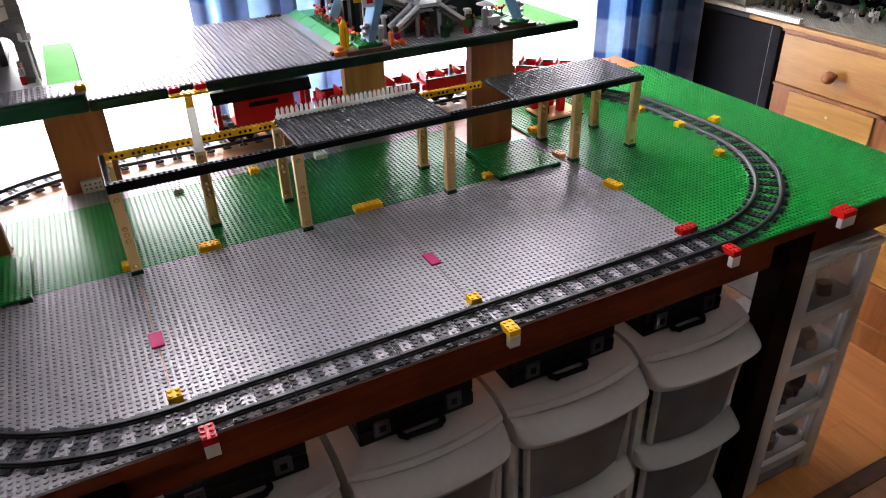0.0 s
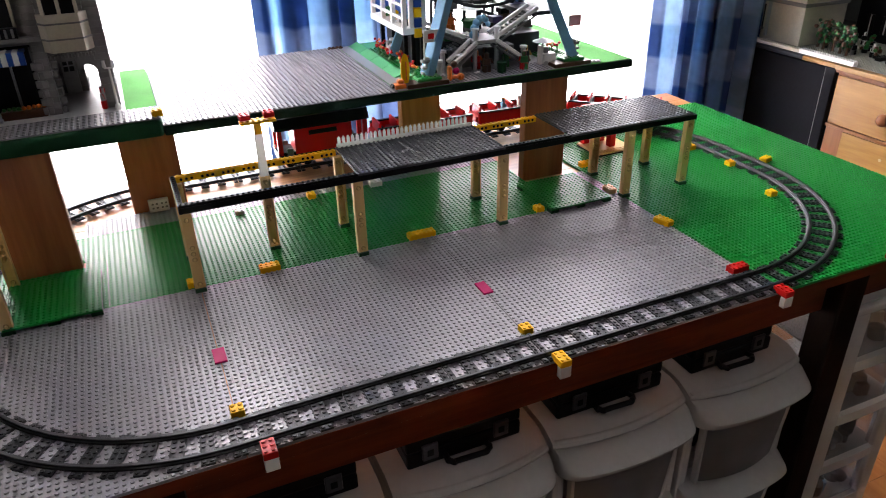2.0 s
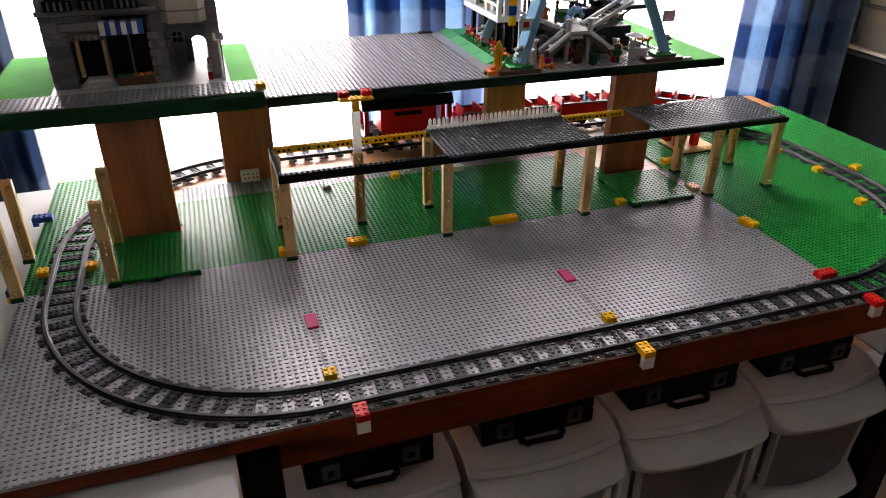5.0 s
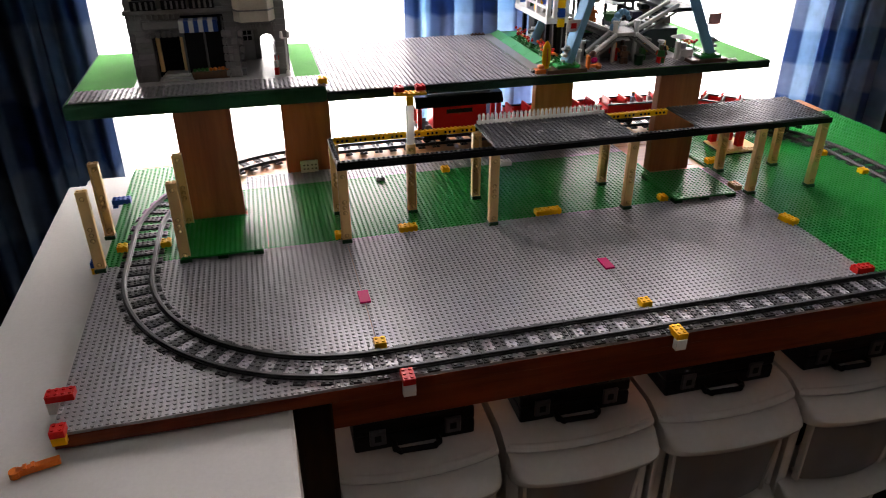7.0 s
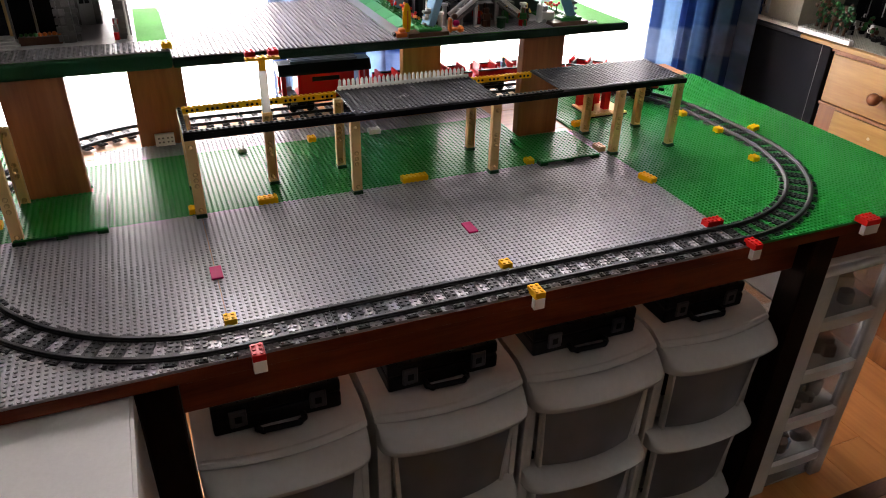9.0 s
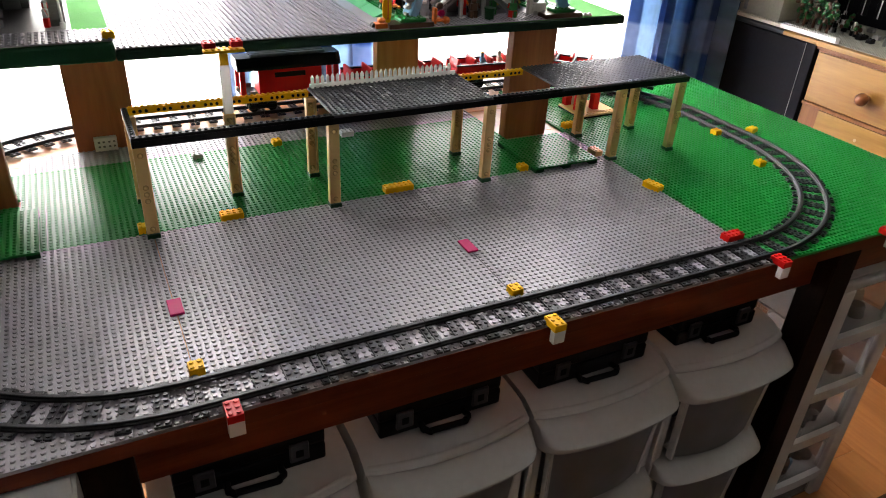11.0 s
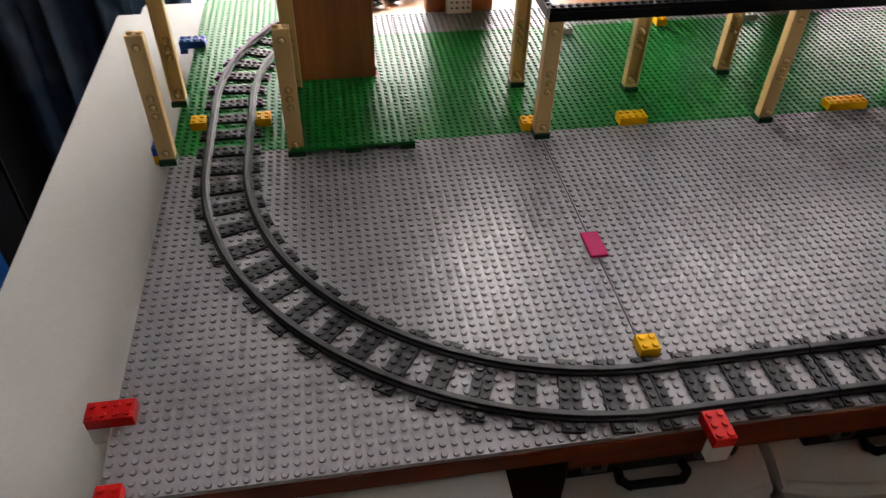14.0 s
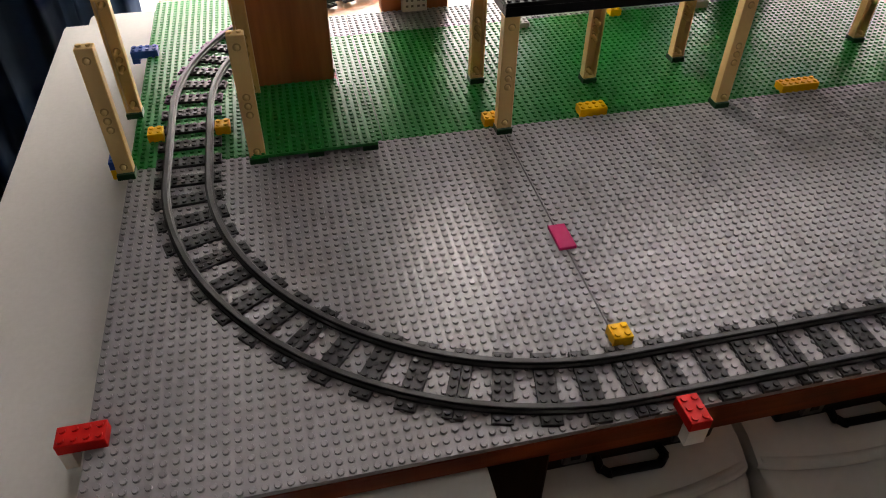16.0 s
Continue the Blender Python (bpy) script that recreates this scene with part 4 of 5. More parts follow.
def strut(parent, a, b, w=1.0, material="ltblue", name="leg", d=.6):
    """A slanting beam of square section with a studded edge."""
    a, b = Vector(a), Vector(b)
    L = (b - a).length
    bm = box(B(), -w, w, -d, d, 0, L, .12)
    for i in range(int(L)):
        cyl(bm, (w, 0, i + .5), (w + .22, 0, i + .5), .3, n=6)
    bmesh.ops.transform(bm, matrix=Matrix.Translation(a) @ (b - a).to_track_quat('Z', 'Y').to_matrix().to_4x4(), verts=bm.verts)
    return part(name, bm, material, parent)


wheel = thing("ferris_wheel", "toy ferris wheel on light blue slanting legs", "toy ferris wheel")
for y, y2 in ((20.2, 26), (42, 36)):
    for x, x2 in ((56.0, 69.5), (93.6, 79)):
        strut(wheel, (x, y, G + 1.7), (x2, y2, 64), 1.3, d=1.1)
        ank = part("ankle", box(B(), x - .55, x + .55, y - .55, y + .55, G + 1.7, G + 5.6, .1), "paleston", wheel)
        for k in range(3):
            part("clip", box(B(), x - 1.25, x + 1.25, y - .8, y + .8, G + 1.9 + k * 1.3, G + 2.5 + k * 1.3, .15), "paleston" if k % 2 else "stone", ank)
WY, WZ = 31, 62
bm = B()
for yy in (WY - 3, WY + 3):
    bmesh.ops.create_cone(bm, cap_ends=False, segments=40, radius1=22, radius2=22, depth=.8, matrix=Matrix.Translation((75, yy, WZ)) @ Matrix.Rotation(math.pi / 2, 4, 'X'))
rim = part("rim", bm, "steel", wheel)
rim.modifiers.new("thick", 'SOLIDIFY').thickness = 0.006
part("hub", cyl(B(), (75, 25, WZ), (75, 37, WZ), 2.0, n=20), "ltblue", wheel)
for i in range(12):
    a = i * math.pi / 6 - math.pi / 2 - .14
    p = (75 + 22 * math.cos(a), WY, WZ + 22 * math.sin(a))
    part("spoke", cyl(B(), (75, WY, WZ), p, .35, n=8), "steel", wheel)
    if i % 2 == 0:
        bm = cyl(B(), (p[0], p[1], p[2] - 4.8), (p[0], p[1], p[2] - 3.0), 1.5, 2.5, 12)
        g = part("gondola", bm, ("leaf", "ltblue", "orange", "red", "yellow", "blue")[i // 2], wheel)
        part("canopy", cyl(B(), (p[0], p[1], p[2] - .6), (p[0], p[1], p[2] + .6), 2.7, .3, 12), "white", g)
        for dx in (-1.9, 1.9):
            part("hanger", cyl(B(), (p[0] + dx, p[1], p[2] - 3.0), (p[0] + dx, p[1], p[2] - .5), .2, n=6), "black", g)

booth = thing("ride_booth", "white framed ride booth on black posts with yellow and blue bricks", "toy booth")
part("deck", box(B(), 54.6, 60.4, 30.4, 53, 35.4, 36.8, .1), "white", booth)
for y in (31.2, 36, 44, 52):
    for x in (57.2, 59.6):
        part("black_post", box(B(), x - .5, x + .5, y - .5, y + .5, G + .3, 35.4, .06), "black" if (x + y) % 3 else "steel", booth)
for x, y in ((55.2, 31), (56.9, 31), (60, 31), (55.2, 38), (55.2, 45), (55.2, 52.4), (60, 52.4)):
    part("white_post", box(B(), x - .5, x + .5, y - .5, y + .5, 36.8, 47, .08), "white", booth)
for y0, y1 in ((31.5, 37.5), (38.5, 44.5), (45.5, 52)):
    part("rail", box(B(), 54.8, 55.4, y0, y1, 38.6, 39.2, .08), "white", booth)
    part("rail", box(B(), 54.8, 55.4, y0, y1, 41.4, 42.0, .08), "white", booth)
part("roof", box(B(), 54, 61, 29.8, 53.6, 47, 48.4, .1), "brown", booth)
for x, y, z0, m in ((58.3, 30.8, 34.6, "yellow"), (58.3, 30.8, 36.9, "blue"), (58.3, 30.8, 39.1, "yellow"), (58.3, 30.8, 41.3, "blue"), (58.3, 30.8, 43.4, "yellow"), (56.6, 41, 36.9, "yellow"), (56.8, 47, 36.9, "leaf")):
    bm = box(B(), x - .9, x + .9, y - .7, y + .7, z0, z0 + 2, .08)
    studs(bm, x - 1, y - .5, 2, 1, z0 + 2, 8)
    part("coloured_brick", bm, m, booth)
part("dark_screen", box(B(), 58, 60, 32.5, 51, G + .3, 35.3, .05), "steel", booth)
part("dark_back", box(B(), 60.2, 60.6, 33, 52, 36.8, 46, .05), "blue", booth)
for k in range(4):
    part("console", box(B(), 56.5, 58.2, 33 + k * 4.6, 35 + k * 4.6, 36.8, 38 + .5 * (k % 2), .1), ("steel", "paleston", "blue", "steel")[k], booth)


def stairs(a, b, label, w=2.0):
    """A flight of stairs with pale sloping rails."""
    t = thing("toy_stairs", label, "toy stairs")
    a, b = Vector(a), Vector(b)
    n = 10
    for i in range(n):
        p = a.lerp(b, (i + .5) / n)
        part("tread", box(B(), p.x - .5, p.x + .5, p.y - w + .3, p.y + w - .3, p.z - .9, p.z - .5, .05), "stone", t)
    for sy in (-w, w):
        off = Vector((0, sy, .2))
        strut(t, a + off, b + off, .48, "white", "handrail", .4)
        part("stringer", cyl(B(), a + Vector((0, sy, -1.4)), b + Vector((0, sy, -1.4)), .3, n=6), "stone", t)
    return t


stairs((75.5, 26.8, 34), (86, 26.8, 39.4), "grey stairs with white rails up to the ride", 2.2)
stairs((69.5, 24.4, 33.6), (63.5, 24.4, 29.2), "short grey stairs with white rails", 1.6)
stairs((74.6, 24.4, 33.6), (81, 24.4, 29.2), "short grey stairs with white rails", 1.6)
stairs((68.8, 29, 34), (60.8, 31, 37), "back stairs with white rails to the booth", 1.6)
plat = thing("ride_platform", "dark ride platform with pale posts and lattice frame", "toy platform")
part("deck", box(B(), 69, 75.2, 23, 30, 33.2, 34.0, .08), "paleston", plat)
part("under", box(B(), 64, 91, 31.5, 48, G, 32.5, .1), "steel", plat)
part("lower_wall", box(B(), 66, 82, 28, 31.4, G, 31.0, .1), "stone", plat)
part("upper_deck", box(B(), 84, 92, 25, 48, 37.6, 38.6, .1), "steel", plat)
for x in (69.4, 74.9):
    bm = cyl(B(), (x, 23.5, 34), (x, 23.5, 36.2), .6, n=12)
    part("gate_post", bm, "white", plat), part("post_cap", cyl(B(), (x, 23.5, 36.2), (x, 23.5, 36.7), .85, n=12), "white", plat)
    part("leg_post", box(B(), x - .4, x + .4, 23.2, 24, G, 33.2, .05), "paleston", plat)
rnd = random.Random(12)
for i in range(13):
    x, y = 62.5 + i * 2.4, 40 + rnd.uniform(-3, 5)
    part("frame_post", box(B(), x - .35, x + .35, y - .35, y + .35, 32.5, rnd.uniform(42, 54), .05), rnd.choice(("steel", "steel", "stone", "black")), plat)
for i in range(24):
    x, z = rnd.uniform(61, 88), rnd.uniform(33, 50)
    part("brace", cyl(B(), (x, 42, z), (x + rnd.uniform(4, 9), 42, z + rnd.uniform(-4, 4)), .45, n=6), rnd.choice(("steel", "stone", "black", "purple")), plat)
for i in range(26):
    x, z = rnd.uniform(64, 91), rnd.uniform(32.6, 46)
    part("machine_block", box(B(), x, x + rnd.uniform(1.2, 3.4), 36, 39, z, z + rnd.uniform(1, 3), .1), rnd.choice(("steel", "stone", "black", "purple", "brown")), plat)
for k in range(9):
    part("grating", box(B(), 63.5 + k * .75, 63.9 + k * .75, 27, 30, 31.0 + .35 * k, 31.4 + .35 * k, .05), "stone", plat)
bm = B()
for k in range(7):
    a = k * .42
    ball(bm, (72.6 - 2.2 * math.cos(a) * .9, 26.6, 34.6 + 3.6 * math.sin(a)), 1.15 - .09 * k, 10)
solid("blue_splash", bm, "ltblue", "curved blue dolphin-like ornament on the platform", "toy ornament", smooth=True)
for x, y, hgt in ((60.2, 23.2, 3.4), (66, 24.6, 3.6), (62.6, 26.5, 4.6), (81.6, 22.8, 4.4)):
    t = thing("pale_bollard", "pale grey round toy bollard with a cap", "toy post", (x, y, G), group="bollards")
    part("shaft", cyl(B(), (0, 0, 0), (0, 0, hgt), .55, n=12), "paleston", t)
    part("cap", cyl(B(), (0, 0, hgt), (0, 0, hgt + .5), .85, n=12), "white", t)
rnd = random.Random(4)
for i in range(26):
    x, y = (rnd.uniform(54.4, 57), 25 + i * 1.75) if i < 18 else (rnd.uniform(90, 95), rnd.uniform(27, 44))
    f = thing("toy_flower", "red toy flower on a green stem", "toy flower", (x, y, G + .5), group="flowers")
    part("stem", cyl(B(), (0, 0, 0), (0, 0, 1.7), .15, n=6), "leaf", f)
    for k in range(3):
        a = k * 2.1 + i
        part("bloom", ball(B(), (.6 * math.cos(a), .6 * math.sin(a), 1.9 + .25 * k), .37, 8), "red" if i % 4 else "orange", f)
    part("leaves", cyl(B(), (0, 0, .2), (0, 0, .9), .8, .2, 6), "leaf", f)

board = thing("surfboard", "yellow toy surfboard standing on an orange block", "toy surfboard", (50.6, 19.4, G))
bm = ball(B(), (0, 0, 3.7), 1.05, 14, 3.4)
bmesh.ops.scale(bm, vec=(1, .38, 1), verts=bm.verts)
part("board", bm, "yellow", board, smooth=True)
part("stripe", cyl(B(), (.1, -.3, 1.6), (.1, -.38, 5.6), .16, n=8), "orange", board)
bm = box(B(), -2.8, -.2, -1.2, .8, 0, 1.0, .1)
box(bm, -2.0, -.5, -.9, .6, 1.0, 1.9, .3)
part("orange_block", bm, "orange", board)
part("red_wheel", cyl(B(), (-2.9, -.6, .5), (-2.9, .6, .5), .5, n=10), "black", board)

cart = thing("snack_cart", "white toy snack cart with a parasol", "toy cart", (87, 21.6, G))
part("body", box(B(), -1.2, 2.2, -1.2, 1.2, .5, 2.8, .15), "white", cart)
for x in (-.6, 1.6):
    part("wheel", cyl(B(), (x, -1.4, .6), (x, -1.1, .6), .6, n=12), "paleston", cart)
part("vendor_arm", box(B(), -2.0, -1.0, -.6, .6, .3, 4.6, .15), "white", cart)
part("vendor_box", box(B(), -.6, .6, -.5, .5, 2.8, 4.2, .15), "paleston", cart)
part("pole", cyl(B(), (-.9, 0, 2.8), (-.9, 0, 6.0), .2, n=8), "white", cart)
part("parasol", cyl(B(), (-.9, 0, 5.6), (-.9, 0, 6.3), 2.5, .3, 16), "white", cart)
bin_ = thing("toy_bin", "round dark green toy bin", "toy bin", (74.5, 20.0, G))
part("drum", cyl(B(), (0, 0, 0), (0, 0, 2.2), 1.0, 1.1, 16), "dkgreen", bin_)
part("lid", cyl(B(), (0, 0, 2.2), (0, 0, 2.5), 1.2, n=16), "dkgreen", bin_)
kid = thing("orange_lounger", "orange toy seat with a small reclining figure shape", "toy seat", (62.6, 19.0, G))
bm = box(B(), -1.8, .2, -.8, .8, .6, 1.2, .2)
box(bm, .2, 1.8, -.9, .9, 0, 1.5, .5), box(bm, -2.0, -1.3, -.8, .8, .2, 3.4, .25)
part("seat", bm, "orange", kid)
part("cushion", box(B(), -.9, .7, -.6, .6, 1.5, 2.8, .4), "pink", kid), part("headrest", ball(B(), (-.6, 0, 3.7), .75, 10), "brown", kid)
for x, y, h, torso, legs, head, label in ((70.6, 25.4, 0, "red", "steel", "orange", "toy figure with a red vest and orange hair"),
                                          (71.6, 22, 0, "brown", "brown", "brown", "brown toy figure beside the bin"),
                                          (77.3, 23.6, 20, "leaf", "steel", "skin", "toy figure with a green body"),
                                          (80.4, 20.2, -20, "leaf", "red", "brown", "toy figure with red legs and green body"),
                                          (59, 24.4, 0, "black", "black", "yellow", "toy figure in black behind the foot"),
                                          (67.6, 33, 0, "orange", "orange", "brown", "toy figure in orange up by the wheel"),
                                          (83.2, 24.5, 0, "steel", "brown", "skin", "dark toy figure by the cart"),
                                          (73.8, 27.4, 40, "brown", "steel", "steel", "dark toy figure under the platform")):
    figure(x, y, G if y < 30 else 34.6 if x < 68 else 32.5, h, torso, legs, head, label)
part("perch", box(B(), 65.6, 69.4, 31.6, 35, 32.5, 34.6, .2), "leaf", plat)


def flag(x, y, z0, z1, face, mark, label, pole="white"):
    t = thing("toy_flag", label, "toy flag", (x, y, 0))
    part("pole", cyl(B(), (0, 0, z0), (0, 0, z1), .18, n=8), pole, t)
    part("cloth", box(B(), .1, 3.3, -.12, .12, z1 - 2.6, z1, .03), face, t)
    if mark:
        part("emblem", box(B(), .9, 2.3, -.17, -.13, z1 - 1.9, z1 - .7), mark, t)


flag(55.6, 20.4, G, 38.2, "white", "red", "white toy flag with a red square")
flag(95.2, 25, G, 36.9, "dullred", None, "dull red toy flag on a thin pole")
brick(4, 1, .4, "white", "white tile plate on the felt beside the wheel", 98.2, 18.6, ST + .06, -12)
brick(4, 1, .4, "brown", "brown plate at the back of the shelf", 47, 61.5, G + .02)
bm = box(B(), -.7, .5, -.3, .3, 0, .3, .1)
box(bm, .3, 1.0, -.1, .5, 0, .25, .1)
solid("white_scrap", bm, "white", "small white plastic piece on the grey studs", "toy part", (69, 21.6, G + .2), 25)


# ---- grey drawer stacks under the table ----
def swept_front(profile, w, y0, bow, ends=6, n=22):
    """A bowed front moulding: a section of (y, z) points carried across the width; its nose draws back at the rounded ends."""
    bm = B()
    rings = []
    for i in range(n + 1):
        u = -math.cos(math.pi * i / n)
        k = max(0.0, 1 - abs(u) ** ends) ** .5
        yb = y0 - bow * (1 - u * u)
        rings.append([bm.verts.new((u * w, yb + (y if y > 0 else y * (.25 + .75 * k)), z)) for y, z in profile])
    m = len(profile)
    for a, b in zip(rings, rings[1:]):
        for q in range(m):
            bm.faces.new((a[q], b[q], b[(q + 1) % m], a[(q + 1) % m]))
    bm.faces.new(rings[0]), bm.faces.new(rings[-1][::-1])
    bmesh.ops.recalc_face_normals(bm, faces=bm.faces)
    return bm


def drawer_front(w0, w1, z0, z1, y0, bow, thick, n=12):
    """A thin bowed sheet, narrower at its foot."""
    bm = B()
    cols = []
    for i in range(n + 1):
        u = -1 + 2 * i / n
        col = []
        for w, z, back in ((w0, z0, 1.1), (w1, z1, 0)):
            for d in (0, thick):
                col.append(bm.verts.new((u * w, y0 - bow * (1 - u * u) + d + back, z)))
        cols.append(col)
    for a, b in zip(cols, cols[1:]):
        for q, r in ((0, 2), (2, 3), (3, 1), (1, 0)):
            bm.faces.new((a[q], b[q], b[r], a[r]))
    for c in (cols[0], cols[-1]):
        bm.faces.new((c[0], c[2], c[3], c[1]))
    bmesh.ops.recalc_face_normals(bm, faces=bm.faces)
    return bm


def drawer_stack(x0, x1, label, inside=()):
    """A lid with a raised front ridge over three drawers, each with a drooping bowed lip and a smoky front."""
    u = thing("drawer_stack", label, "drawer unit", ((x0 + x1) / 2, -43.2, 0), group="drawer stacks")
    w = (x1 - x0) / 2
    LID, PITCH = -23.8, 24.0
    lid = part("lid", swept_front(((37, LID), (5, LID), (3.2, LID - .25), (1.6, LID - .95), (.3, LID - 1.6), (-.1, LID - 1.75), (-.4, LID - 2.0), (-.5, LID - 2.35), (-.3, LID - 2.65), (.6, LID - 2.8), (37, LID - 2.8)), w - .03, 1.5, 2.0, 12), "unit", u, smooth=True)
    part("ridge", swept_front(((.7, LID - 1.35), (.35, LID - 1.3), (0, LID - 1.45), (-.2, LID - 1.7), (.5, LID - 1.75)), w - .6, 1.5, 2.0, 12), "unit", lid, smooth=True)
    for sx in (-1, 1):
        part("side_wall", box(B(), sx * (w - .9) - .7, sx * (w - .9) + .7, .8, 37, FZ, LID - 3.1, .5, 2), "unit", u, smooth=True)
        part("front_column", box(B(), sx * (w - 1.7) - 1.5, sx * (w - 1.7) + 1.5, 1.2, 3.6, FZ, LID - 3.1, .6, 3), "unit", u, smooth=True)
    part("back_wall", box(B(), -w + 1.7, w - 1.7, 36, 36.8, FZ, LID - 3.1), "unit", u)
    part("plinth", box(B(), -w + 1.2, w - 1.2, 2.2, 36, FZ, FZ + 3.2, .3), "unit", u)
    for i in range(3):
        zt = LID - 2.5 - i * PITCH
        PITCH_I = PITCH if i < 2 else zt - FZ - 2.0
        d = part("drawer", drawer_front(w - 4.4, w - 3.2, zt - PITCH_I + 1.2, zt - 3.0, -1.6, 1.9, .5), "smoky", u, "smoky see-through drawer front", True)
        lip = ((3.0, zt - .1), (.6, zt - .15), (-1.0, zt - .45), (-2.6, zt - 1.1), (-4.0, zt - 1.9), (-4.6, zt - 2.3), (-4.95, zt - 2.75), (-4.85, zt - 3.2), (-4.4, zt - 4.0), (-3.9, zt - 4.8), (-3.5, zt - 5.1), (-2.6, zt - 5.2), (3.0, zt - 5.4))
        if i:
            lip = [(y, zt + (z - zt) * .8) for y, z in lip]
        part("lip", swept_front(lip, w - .3 - .4 * (i > 0), .5, 1.8, 12), "unit", d, smooth=True)
        for sx in (-1, 1):
            bm = B()
            for z, wx, yy in ((zt - 4.0, w - 3.0, -1.7), (zt - PITCH_I + .6, w - 4.2, -.8)):
                for dx, dy in ((-.45, 0), (.45, -.15), (.45, 1.6), (-.45, 1.6)):
                    bm.verts.new((sx * (wx + dx), yy + dy, z))
            bm.verts.ensure_lookup_table()
            v = list(bm.verts)
            for q in range(4):
                bm.faces.new((v[q], v[(q + 1) % 4], v[4 + (q + 1) % 4], v[4 + q]))
            bm.faces.new(v[:4]), bm.faces.new(v[7:3:-1])
            bmesh.ops.recalc_face_normals(bm, faces=bm.faces)
            bmesh.ops.bevel(bm, geom=list(bm.edges), offset=.2, segments=2, affect='EDGES')
            part("side_rim", bm, "unit", d, smooth=True)
        part("tray", box(B(), -w + 4.8, w - 4.8, 2.6, 34, zt - PITCH_I + 1.3, zt - PITCH_I + 1.9), "unit", d)
        rnd = random.Random(int(x0) + i)
        for k in range(5):
            cx, cw, ch = rnd.uniform(-w + 6.5, w - 9), rnd.uniform(2, 6), rnd.uniform(2, 8)
            m = "paper" if (i, k) in inside else rnd.choice(("navy", "stone", "case", "paleston", "track"))
            part("content", box(B(), cx, cx + cw, 3.4 + k * 4, 6.4 + k * 4, zt - PITCH_I + 1.9, zt - PITCH_I + 1.9 + ch, .3), m, d)
    return u


def tool_case(x0, x1, label):
    c = thing("tool_case", label, "tool case", ((x0 + x1) / 2, -38.0, -23.75), group="tool cases")
    w = (x1 - x0) / 2
    part("lower_shell", box(B(), -w, w, 0, 26, 0, 3.2, .5, 2), "case", c)
    part("upper_shell", box(B(), -w, w, .2, 26, 3.3, 6.0, .5, 2), "case", c)
    for sx in (-.62, .62):
        l = part("latch", box(B(), sx * w - 1.5, sx * w + 1.5, -.5, .1, 1.4, 4.9, .15), "navy", c)
        part("latch_slot", box(B(), sx * w - .6, sx * w + .6, -.62, -.5, 2.4, 3.8, .05), "case", l)
    for i in range(8):
        xx = -w + 2 + i * (2 * w - 4) / 7
        part("rib", box(B(), xx - .25, xx + .25, .4, 25, 6.0, 6.35, .08), "case", c)
    bm = B()
    pts = [(-4, -.1), (-4.1, -1.6), (-3.2, -2.4), (3.2, -2.4), (4.1, -1.6), (4, -.1)]
    for (xa, ya), (xb, yb) in zip(pts, pts[1:]):
        cyl(bm, (xa, ya, 1.2), (xb, yb, .9), .55, n=10)
        ball(bm, (xb, yb, .95), .55, 8)
    part("handle", bm, "case", c, "folded black carrying handle", smooth=True)
    return c


STACKS = ((-8.8, 20.9), (22.2, 52.7), (53.6, 84.6), (85.5, 115.3))
CASES = ((-5.2, 17.3), (26.2, 48.7), (56.7, 81.0), (88.7, 109.9))
for k, (x0, x1) in enumerate(STACKS):
    drawer_stack(x0, x1, "grey plastic drawer stack with a rounded lid under the table", ((0, 0),) if k == 2 else ())
    tool_case(*CASES[k], "black plastic tool case lying on a drawer stack")

# ---- pale drawer tower beside the leg ----
tower = thing("drawer_tower", "tall white plastic tower of clear drawers full of odds and ends", "drawer tower", (122.2, -46, 0))
TW = 26.6
bm = box(B(), -.3, TW + .3, -.3, 31, -15.0, -13.0, .7, 3)
box(bm, .9, TW - .9, .9, 30, -13.1, -12.4, .3, 2)
part("top", bm, "unit", tower, smooth=True)
for x, q in ((0, 6.0), (TW - 4.2, 4.2)):
    part("upright", box(B(), x, x + q, -.1, 2.4, FZ, -14.9, .8, 3), "unit", tower, smooth=True)
for x in (0, TW - 1.1):
    part("back_upright", box(B(), x, x + 1.1, 27.6, 30.2, FZ, -14.9, .4, 2), "unit", tower)
for x in (.3, TW - .7):
    part("side", box(B(), x, x + .4, 2.3, 27.7, FZ, -14.9), "cloudy", tower, "cloudy clear side")
rnd = random.Random(31)
